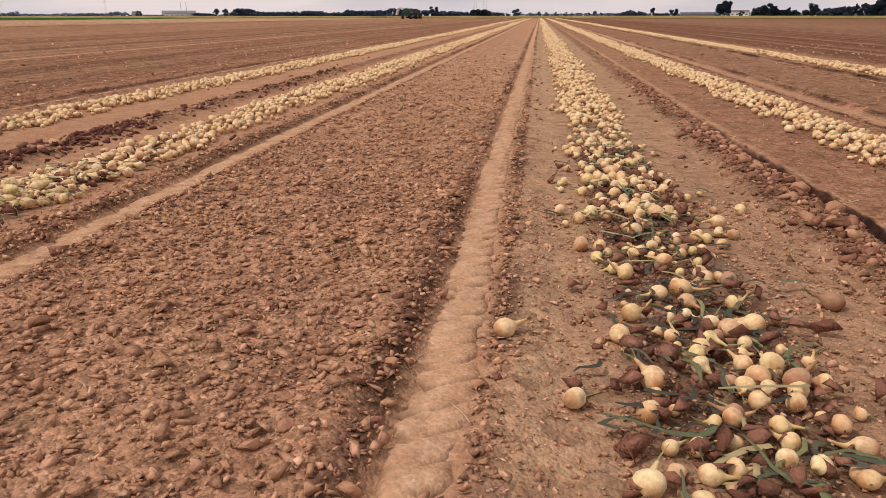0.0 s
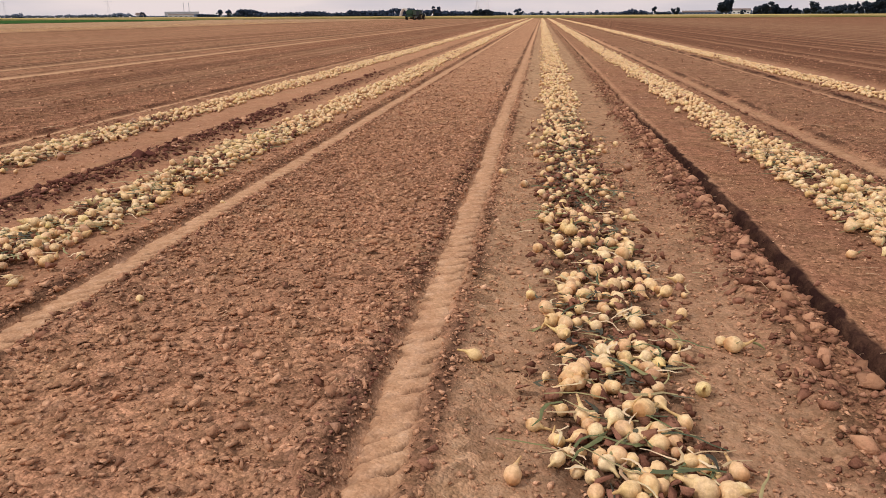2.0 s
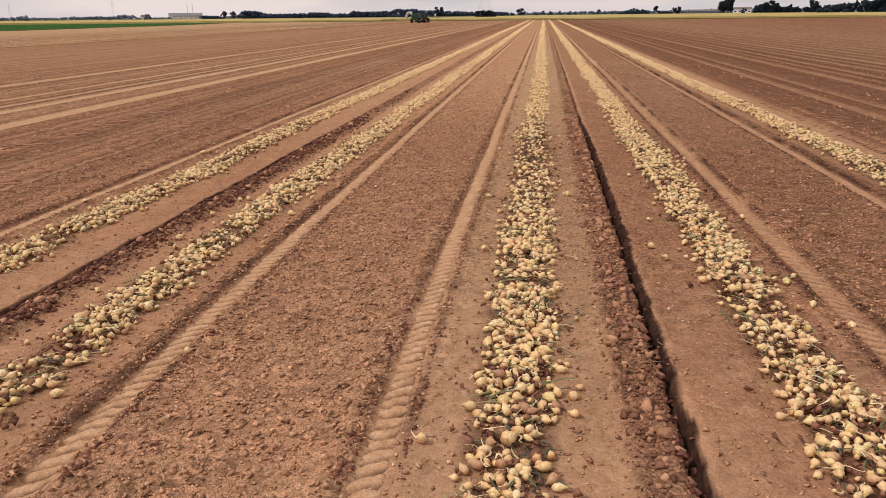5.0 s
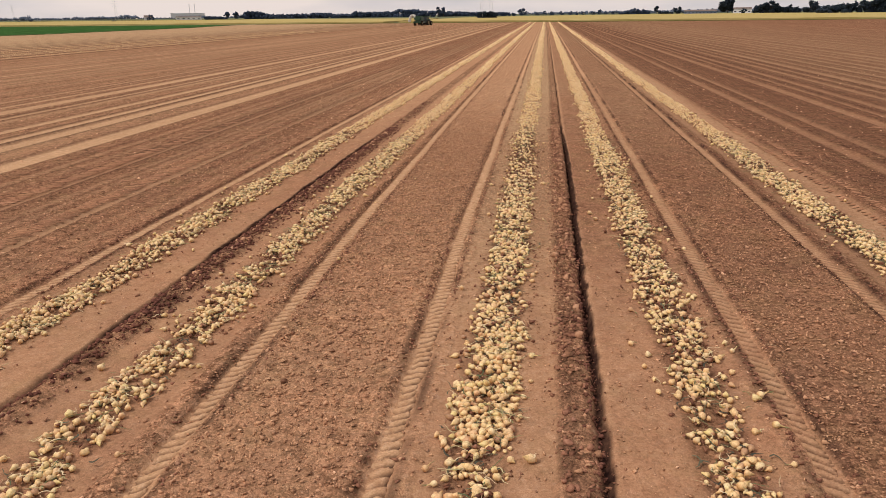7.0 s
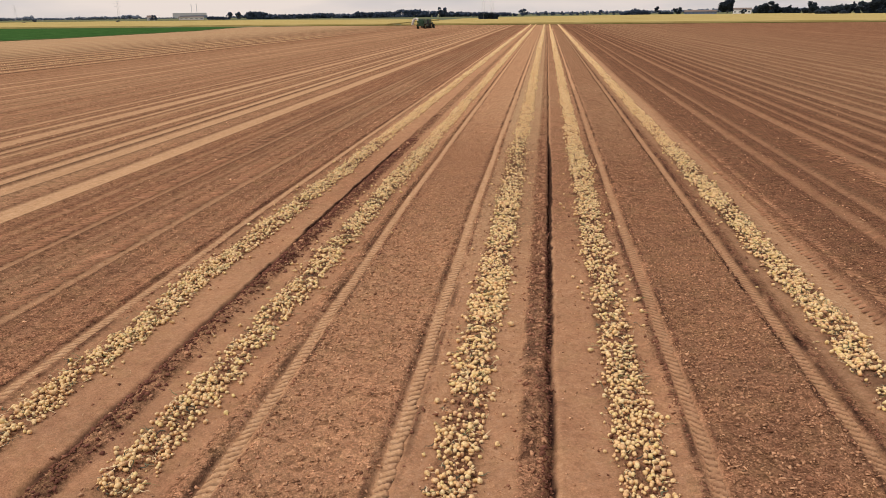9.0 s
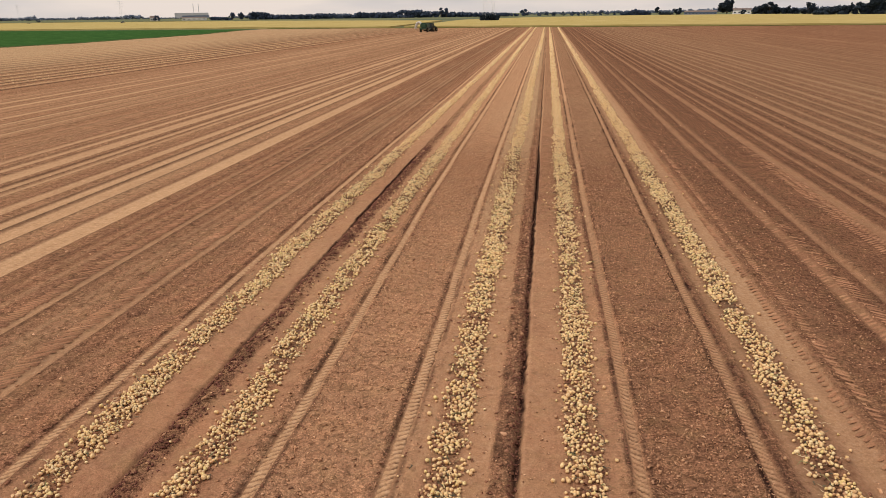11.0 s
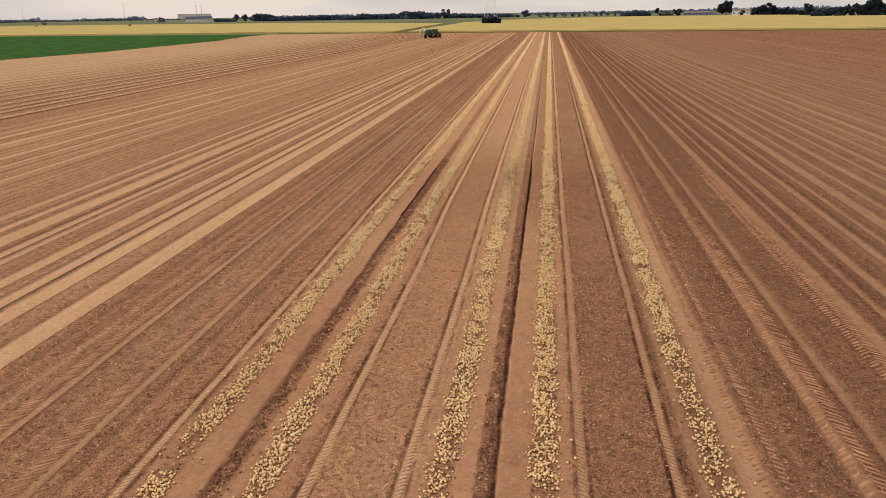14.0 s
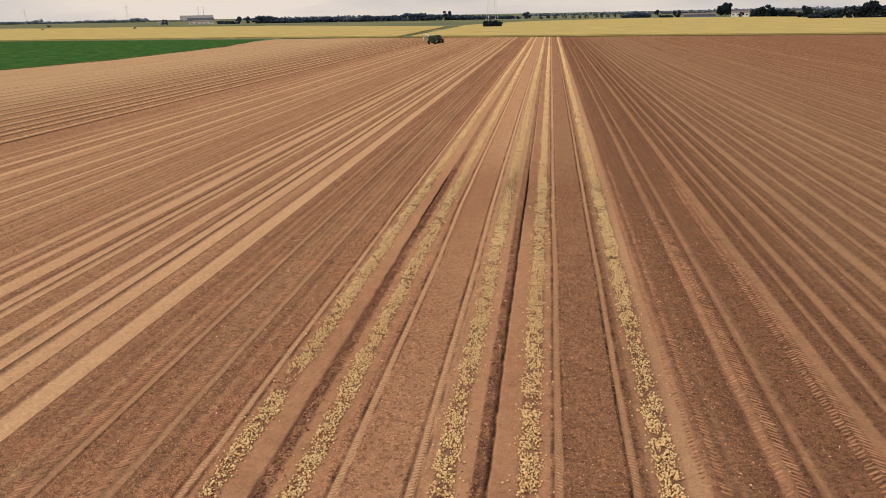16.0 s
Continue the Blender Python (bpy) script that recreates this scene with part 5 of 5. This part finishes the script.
def tree(name, x, y, height, width, seed, label, leaves=900, mat=None, bole=0.18, group=""):
    ob = tagged(new(name), label, "tree", group)
    ob.location = (x, y, 0)
    r = random.Random(seed)
    bl = lobes(height, width, height * bole, 15, seed)
    bm = bmesh.new()
    bar(bm, (0, 0, 0), (0, 0, height * 0.55), height * 0.028, height * 0.014, 8)
    for b in bl[:9]:
        z = height * r.uniform(bole * 0.8, 0.5)
        bar(bm, (0, 0, z), b[:3], height * 0.011, height * 0.004, 5)
    part("trunk", bm, M_BARK, ob)
    me_ = fast_mesh("crown", *leaf_cloud(width, bl, leaves, 0.045 * height, seed))
    crown = give(new("crown", me_), mat or M_LEAF)
    crown.parent = ob
    return ob


def wood(name, line, step, depth, seed, label, mat, size, leaves, bumpy=0.07):
    """A closed belt of trees along a line of points: x, y, height."""
    r = random.Random(seed)
    bl = []
    for (x0, y0, h0), (x1, y1, h1) in zip(line, line[1:]):
        n = max(1, int(math.hypot(x1 - x0, y1 - y0) / step))
        for i in range(n):
            u = (i + r.uniform(0.1, 0.9)) / n
            h = (h0 + (h1 - h0) * u) * r.uniform(1 - bumpy * 1.6, 1 + bumpy)
            x, y = x0 + (x1 - x0) * u, y0 + (y1 - y0) * u
            for q in range(4):
                rad_ = min(h * 0.42, step * r.uniform(0.75, 1.15))
                zz = (rad_ * 0.5, h * 0.4, h - rad_, h - rad_ * r.uniform(1.0, 1.4))[q]
                bl.append((x + r.uniform(-0.5, 0.5) * step, y + r.uniform(0, depth), max(zz, rad_ * 0.5), rad_))
    return stuff(name, leaf_cloud(1, bl, leaves, size, seed), mat, label, "trees", False)


tree("tree", 197, 850, 15.8, 17, 3, "tall broad dark green tree standing alone", 2400, bole=0.04)
tree("tree", 217, 862, 5.6, 7, 31, "small dark green tree beside a white shed", 500, bole=0.05)
tree("tree", 266, 636, 14.0, 15, 32, "tall broad dark green tree at the end of a wood", 2200, bole=0.05)
tree("tree", 235, 826, 13.2, 17, 33, "broad peaked dark green tree at the wood edge", 1800, bole=0.05)
tree("tree", 234, 700, 11.2, 14, 36, "round dark green tree beside a wood", 1500, bole=0.05)
tree("tree", 251.5, 815, 9.8, 4, 37, "slim dark green tree between two crowns", 400, bole=0.05)
tree("tree", 153.5, 905, 8.8, 13, 34, "round dark green tree on the far field edge", 900, bole=0.04)
tree("tree", 132.5, 925, 9.8, 5.5, 35, "slim dark green tree on a bare trunk", 500, bole=0.3)
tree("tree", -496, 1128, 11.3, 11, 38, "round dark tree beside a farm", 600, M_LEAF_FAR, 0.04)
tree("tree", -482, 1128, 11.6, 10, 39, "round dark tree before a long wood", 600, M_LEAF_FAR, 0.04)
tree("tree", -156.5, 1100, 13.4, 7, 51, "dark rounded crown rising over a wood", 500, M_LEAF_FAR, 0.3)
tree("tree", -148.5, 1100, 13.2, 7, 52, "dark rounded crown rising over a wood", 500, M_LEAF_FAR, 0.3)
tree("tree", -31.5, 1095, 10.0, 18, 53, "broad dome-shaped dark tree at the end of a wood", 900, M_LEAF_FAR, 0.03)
wood("woodland", [(221, 830, 6), (226, 830, 9.5), (246, 830, 8), (255, 830, 6.8), (266, 828, 6.8)], 2.4, 10, 41, "dark green mixed wood behind the wheat", M_LEAF, 0.7, 3200)
wood("woodland", [(222, 642, 5.2), (230, 640, 7.4), (248, 640, 8.6), (258, 640, 10.2), (280, 632, 11.5), (370, 590, 12), (510, 540, 12)], 2.6, 12, 42, "dark green mixed wood behind the wheat", M_LEAF, 0.75, 7500)
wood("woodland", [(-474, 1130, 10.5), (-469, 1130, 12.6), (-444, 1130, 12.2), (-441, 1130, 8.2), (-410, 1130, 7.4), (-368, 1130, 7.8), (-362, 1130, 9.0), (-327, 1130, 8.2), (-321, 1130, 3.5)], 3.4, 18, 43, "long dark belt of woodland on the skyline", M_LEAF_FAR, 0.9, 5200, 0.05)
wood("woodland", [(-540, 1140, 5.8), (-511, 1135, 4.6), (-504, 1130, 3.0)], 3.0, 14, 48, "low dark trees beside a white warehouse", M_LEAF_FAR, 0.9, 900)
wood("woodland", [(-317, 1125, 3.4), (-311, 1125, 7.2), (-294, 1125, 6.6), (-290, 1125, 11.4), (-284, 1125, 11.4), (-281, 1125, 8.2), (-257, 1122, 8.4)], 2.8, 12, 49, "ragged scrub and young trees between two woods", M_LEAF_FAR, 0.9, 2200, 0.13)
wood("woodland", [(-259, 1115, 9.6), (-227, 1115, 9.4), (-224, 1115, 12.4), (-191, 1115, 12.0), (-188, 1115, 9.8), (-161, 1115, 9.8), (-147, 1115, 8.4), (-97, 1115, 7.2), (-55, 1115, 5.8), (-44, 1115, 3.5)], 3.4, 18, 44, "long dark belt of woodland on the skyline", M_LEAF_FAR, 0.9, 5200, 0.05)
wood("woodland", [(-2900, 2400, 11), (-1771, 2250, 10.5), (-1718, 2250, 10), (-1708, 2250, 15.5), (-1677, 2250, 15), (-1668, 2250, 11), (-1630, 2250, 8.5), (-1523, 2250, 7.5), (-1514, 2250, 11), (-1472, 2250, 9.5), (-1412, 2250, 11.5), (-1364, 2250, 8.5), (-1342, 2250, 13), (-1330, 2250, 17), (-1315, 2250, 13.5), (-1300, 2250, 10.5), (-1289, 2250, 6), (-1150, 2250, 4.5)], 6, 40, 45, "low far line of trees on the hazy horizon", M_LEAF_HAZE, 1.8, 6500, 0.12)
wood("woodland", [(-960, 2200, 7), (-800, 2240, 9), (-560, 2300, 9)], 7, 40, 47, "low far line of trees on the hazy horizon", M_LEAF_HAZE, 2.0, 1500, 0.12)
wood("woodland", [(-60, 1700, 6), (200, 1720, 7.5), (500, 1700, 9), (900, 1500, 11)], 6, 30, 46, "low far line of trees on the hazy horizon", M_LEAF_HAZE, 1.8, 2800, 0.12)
wood("hedge", [(96, 1000, 5.0), (107, 1000, 5.6), (109.5, 1000, 8.0), (118, 1000, 7.9), (120, 1000, 5.6), (136, 1000, 6.4)], 2.6, 8, 54, "ragged dark hedge behind the wheat", M_LEAF_FAR, 0.7, 900, 0.16)
wood("hedge", [(137, 930, 3.6), (146, 930, 4.2), (152, 930, 3.6)], 2.2, 6, 55, "low dark hedge beside a round tree", M_LEAF, 0.6, 400, 0.14)
for i, (x, h, w_) in enumerate([(-11, 4.6, 8), (0, 6.2, 9), (9, 5.4, 8), (22, 5.6, 9), (35, 5.8, 8), (43, 5.0, 6), (52, 4.8, 8), (65, 5.0, 8), (74, 6.8, 8), (82, 5.2, 6), (91, 4.2, 8)]):
    tree("roadside_tree", x, 1040, h, w_, 60 + i, "small round roadside tree in a row", 360, M_LEAF_FAR, 0.06, "trees along the road")
for x, y, h, w_, s in ((-808, 1092, 5, 10, 71), (-426, 693, 2.4, 6, 72), (-651, 1178, 9, 12, 73), (-668, 1200, 5, 12, 74), (-580, 760, 1.8, 5, 75)):
    tree("bush", x, y, h, w_, s, "isolated dark green field bush", 400, M_LEAF_FAR, 0.02)


# ragged rim of the leafy crop
rim = [(-124.2, 60), (-123, 110), (-117, 148), (-120, 229), (-136, 311)]
n = 2600
seg = gen.integers(0, 4, n)
u_ = gen.uniform(size=n)
ra_, rb_ = np.array(rim)[seg], np.array(rim)[seg + 1]
at = ra_ + (rb_ - ra_) * u_[:, None] + np.stack([gen.exponential(1.6, n) - 2.0, np.zeros(n)], 1)
card_ = (np.array([(-1, -0.3, 0), (0, -0.45, 0.35), (1, -0.1, 0.1), (0.9, 0.25, 0.1), (0, 0.45, 0.4), (-0.9, 0.3, 0)]), np.array([(0, 1, 2, 3), (0, 3, 4, 5)]))
stuff("crop_rim_plants", scatter([card_], np.zeros(n, int), np.stack([at[:, 0], at[:, 1], gen.uniform(0.03, 0.08, n)], 1), level(n, 0.2), np.repeat(gen.uniform(0.10, 0.24, n)[:, None], 3, 1)), M_RIM_LEAF, "ragged leafy plants along a crop edge", "crop plants", False)


# ---- power line ----
def pylon(x, y, height, foot, turn):
    ob = tagged(new("power_pylon"), "grey lattice steel electricity pylon", "pylon", "pylons of the power line")
    ob.matrix_basis = pose(x, y, 0, 0, 0, turn)
    levels = [0, 0.14, 0.27, 0.39, 0.5, 0.6, 0.69, 0.77, 0.84, 0.9, 0.95]

    def half_(u):
        return foot * 0.5 * (1 - u) ** 1.3 + 0.5

    corners = ((-1, -1), (1, -1), (1, 1), (-1, 1))
    for sx, sy in corners:
        bm = bmesh.new()
        for a, b in zip(levels, levels[1:]):
            bar(bm, (sx * half_(a), sy * half_(a), a * height), (sx * half_(b), sy * half_(b), b * height), 0.09, 0.08, 4)
        part("leg", bm, M_STEEL, ob)
    for i in range(4):
        (ax, ay), (bx, by) = corners[i], corners[(i + 1) % 4]
        bm = bmesh.new()
        for a, b in zip(levels, levels[1:]):
            bar(bm, (ax * half_(a), ay * half_(a), a * height), (bx * half_(b), by * half_(b), b * height), 0.035, None, 4)
            bar(bm, (bx * half_(a), by * half_(a), a * height), (ax * half_(b), ay * half_(b), b * height), 0.035, None, 4)
        part("bracing", bm, M_STEEL, ob)
    for u, w_ in ((0.66, 9), (0.80, 12), (0.93, 7)):
        bm = bmesh.new()
        for s in (-1, 1):
            bar(bm, (s * 0.5, 0, u * height), (s * w_, 0, u * height + 0.4), 0.12, 0.08, 4)
            bar(bm, (s * 0.5, 0, u * height + 2.0), (s * w_, 0, u * height + 0.4), 0.10, 0.07, 4)
        part("crossarm", bm, M_STEEL, ob)
    return ob


pylon(-40, 516, 48, 7.5, 20)
pylon(-1180, 1960, 52, 8, 20)
pylon(-1750, 2300, 52, 8, 20)
thicket = wood("thicket", [(-46.2, 512, 3.9), (-44.5, 511, 5.0), (-35.5, 509, 5.0), (-33.6, 508, 3.9)], 1.3, 9, 77, "dark thicket of shrubs round the foot of a pylon", M_LEAF, 0.4, 3600, 0.03)


# ---- buildings far off ----
def hall(name, x, y, turn, length, depth, height, wall, label, roof_rise=2.0, bays=8, band=None):
    ob = tagged(new(name), label, "building")
    ob.matrix_basis = pose(x, y, 0, 0, 0, turn)
    bm = bmesh.new()
    box(bm, -length / 2, length / 2, 0, depth, 0, height)
    part("wall", bm, wall, ob)
    bm = bmesh.new()
    a, b, c, d = (-length / 2 - 0.5, -0.5), (length / 2 + 0.5, -0.5), (length / 2 + 0.5, depth + 0.5), (-length / 2 - 0.5, depth + 0.5)
    low = [bm.verts.new((*q, height + 0.01)) for q in (a, b, c, d)]
    ridge = [bm.verts.new((-length / 2, depth / 2, height + roof_rise)), bm.verts.new((length / 2, depth / 2, height + roof_rise))]
    for f in ((low[0], low[1], ridge[1], ridge[0]), (low[2], low[3], ridge[0], ridge[1]), (low[1], low[2], ridge[1]), (low[3], low[0], ridge[0]), (low[3], low[2], low[1], low[0])):
        bm.faces.new(f)
    part("roof", bm, wall if band else M_ROOF, ob)
    if band:
        bm = bmesh.new()
        box(bm, -length * 0.28, length * 0.52, -0.4, -0.02, 1.5, height * 0.52)
        part("wall_band", bm, band, ob, "blue-grey lower cladding")
    for i in range(bays):
        u = (i + 0.5) / bays - 0.5
        bm = bmesh.new()
        box(bm, u * length - length / bays * 0.22, u * length + length / bays * 0.22, -0.12, -0.01, height * 0.35, height * 0.6)
        if not band:
            part("window", bm, M_WINDOW, ob)
        else:
            bm.free()
    return ob


factory = hall("factory", -1337, 2706, 25.6, 122, 60, 19, M_HALL, "long pale factory hall with blue-grey cladding", 1.0, 2, M_HALL_BLUE)
for u in (8, 27):
    bm = bmesh.new()
    bar(bm, (u, 30, 19), (u, 30, 52), 1.5, 1.2, 14)
    part("chimney", bm, M_STEEL, factory, "tall slim grey chimney")
hall("warehouse", -585, 1178, 25, 40, 14, 4, M_WHITE, "low white warehouse in front of the factory", 1.5, 5)
hall("farmhouse", -672, 1205, 25, 12, 9, 4.5, M_WHITE, "small white farmhouse beside a bush", 3.5, 3)
hall("shed", 226, 905, -15, 20, 10, 5, M_WHITE, "white farm shed behind the trees", 2, 4)
hall("shed", 286, 604, -25, 26, 12, 4.5, M_WHITE, "low white farm shed at the wood", 1.5, 4)
hall("barn", 188, 950, -10, 38, 12, 3.2, M_HALL_BLUE, "long low blue-grey barn with a dark roof behind the wheat", 1.9, 9)


# ---- the harvesting outfit ----
def wheel(parent, x, y, rad_, width):
    bm = bmesh.new()
    m = Matrix.Translation((x, y, rad_)) @ Matrix.Rotation(math.pi / 2, 4, "Y")
    bmesh.ops.create_cone(bm, cap_ends=True, segments=24, radius1=rad_, radius2=rad_, depth=width, matrix=m)
    bmesh.ops.bevel(bm, geom=[e for e in bm.edges if len(e.link_faces) == 2 and any(len(f.verts) > 4 for f in e.link_faces)], offset=rad_ * 0.12, segments=2, affect="EDGES")
    tyre = part("wheel", bm, M_RUBBER, parent, "black lugged tyre")
    bm = bmesh.new()
    for i in range(18):
        a = 2 * math.pi * i / 18
        q = Matrix.Translation((x, y, rad_)) @ Matrix.Rotation(a, 4, "X") @ Matrix.Translation((0, 0, rad_ + 0.02))
        bmesh.ops.create_cube(bm, size=1, matrix=q @ Matrix.Diagonal((width * 0.95, 0.09, 0.07, 1)))
    part("lugs", bm, M_RUBBER, tyre)
    bm = bmesh.new()
    bmesh.ops.create_cone(bm, cap_ends=True, segments=20, radius1=rad_ * 0.55, radius2=rad_ * 0.5, depth=width * 1.04, matrix=m)
    part("rim", bm, M_RIM, tyre, "yellow steel rim")


def tractor(x, y, turn):
    ob = tagged(new("tractor"), "dark green farm tractor with a glazed cab", "tractor")
    ob.matrix_basis = pose(x, y, 0, 0, 0, turn)
    bm = bmesh.new()
    box(bm, -0.45, 0.45, 0.5, 2.9, 0.95, 1.95, 0.14)
    part("hood", bm, M_GREEN_PAINT, ob)
    bm = bmesh.new()
    box(bm, -0.38, 0.38, -0.9, 2.7, 0.6, 0.98, 0.05)
    part("chassis", bm, M_RUBBER, ob)
    bm = bmesh.new()
    box(bm, -0.8, 0.8, -0.95, 0.55, 1.3, 2.75, 0.12)
    part("cab", bm, M_GLASS, ob, "dark glazed cab")
    bm = bmesh.new()
    box(bm, -0.9, 0.9, -1.05, 0.65, 2.76, 2.95, 0.08)
    part("roof", bm, M_GREEN_PAINT, ob)
    for sx in (-1, 1):
        bm = bmesh.new()
        box(bm, sx * 0.95 - 0.3, sx * 0.95 + 0.3, -1.1, 0.4, 1.75, 1.9, 0.06)
        part("fender", bm, M_GREEN_PAINT, ob)
        for yy in (-0.95, 0.55):
            bm = bmesh.new()
            bar(bm, (sx * 0.8, yy, 1.35), (sx * 0.8, yy, 2.78), 0.05)
            part("cab_pillar", bm, M_GREEN_PAINT, ob)
        wheel(ob, sx * 0.95, -0.35, 0.92, 0.55)
        wheel(ob, sx * 0.92, 2.2, 0.68, 0.45)
    bm = bmesh.new()
    bar(bm, (0.55, 0.8, 1.8), (0.55, 0.8, 2.9), 0.06)
    part("exhaust", bm, M_STEEL, ob)
    return ob


def harvester(x, y, turn):
    ob = tagged(new("onion_harvester"), "trailed green harvester with a pale slanting elevator", "harvester")
    ob.matrix_basis = pose(x, y, 0, 0, 0, turn)
    bm = bmesh.new()
    box(bm, -1.3, 1.3, -2.6, 2.2, 0.9, 1.25, 0.06)
    part("frame", bm, M_GREEN_PAINT, ob)
    bm = bmesh.new()
    box(bm, -1.25, 1.25, -2.2, 1.2, 1.26, 3.0, 0.42)
    part("hopper", bm, M_GREEN_PAINT, ob, "green sheet-steel hopper")
    bm = bmesh.new()
    box(bm, -1.35, 1.35, 1.4, 2.8, 0.25, 0.75, 0.1)
    part("pickup", bm, M_RUBBER, ob)
    bm = bmesh.new()
    for yy in (-0.9, 0.1):
        pts = [(-1.3, yy, 2.5), (-1.6, yy, 3.0), (-2.1, yy, 3.3), (-2.7, yy, 3.1), (-3.2, yy, 2.3), (-3.5, yy, 1.2)]
        for a, b in zip(pts, pts[1:]):
            bar(bm, a, b, 0.26, None, 8)
    part("elevator", bm, M_PALE, ob, "pale steel slatted elevator")
    bm = bmesh.new()
    bar(bm, (0, 2.2, 0.9), (0, 4.2, 0.7), 0.09)
    part("drawbar", bm, M_STEEL, ob)
    for sx in (-1, 1):
        wheel(ob, sx * 1.2, -1.2, 0.7, 0.5)
    return ob


harvester(-39.6, 229, -12)
tractor(-38.5, 234.9, -16)
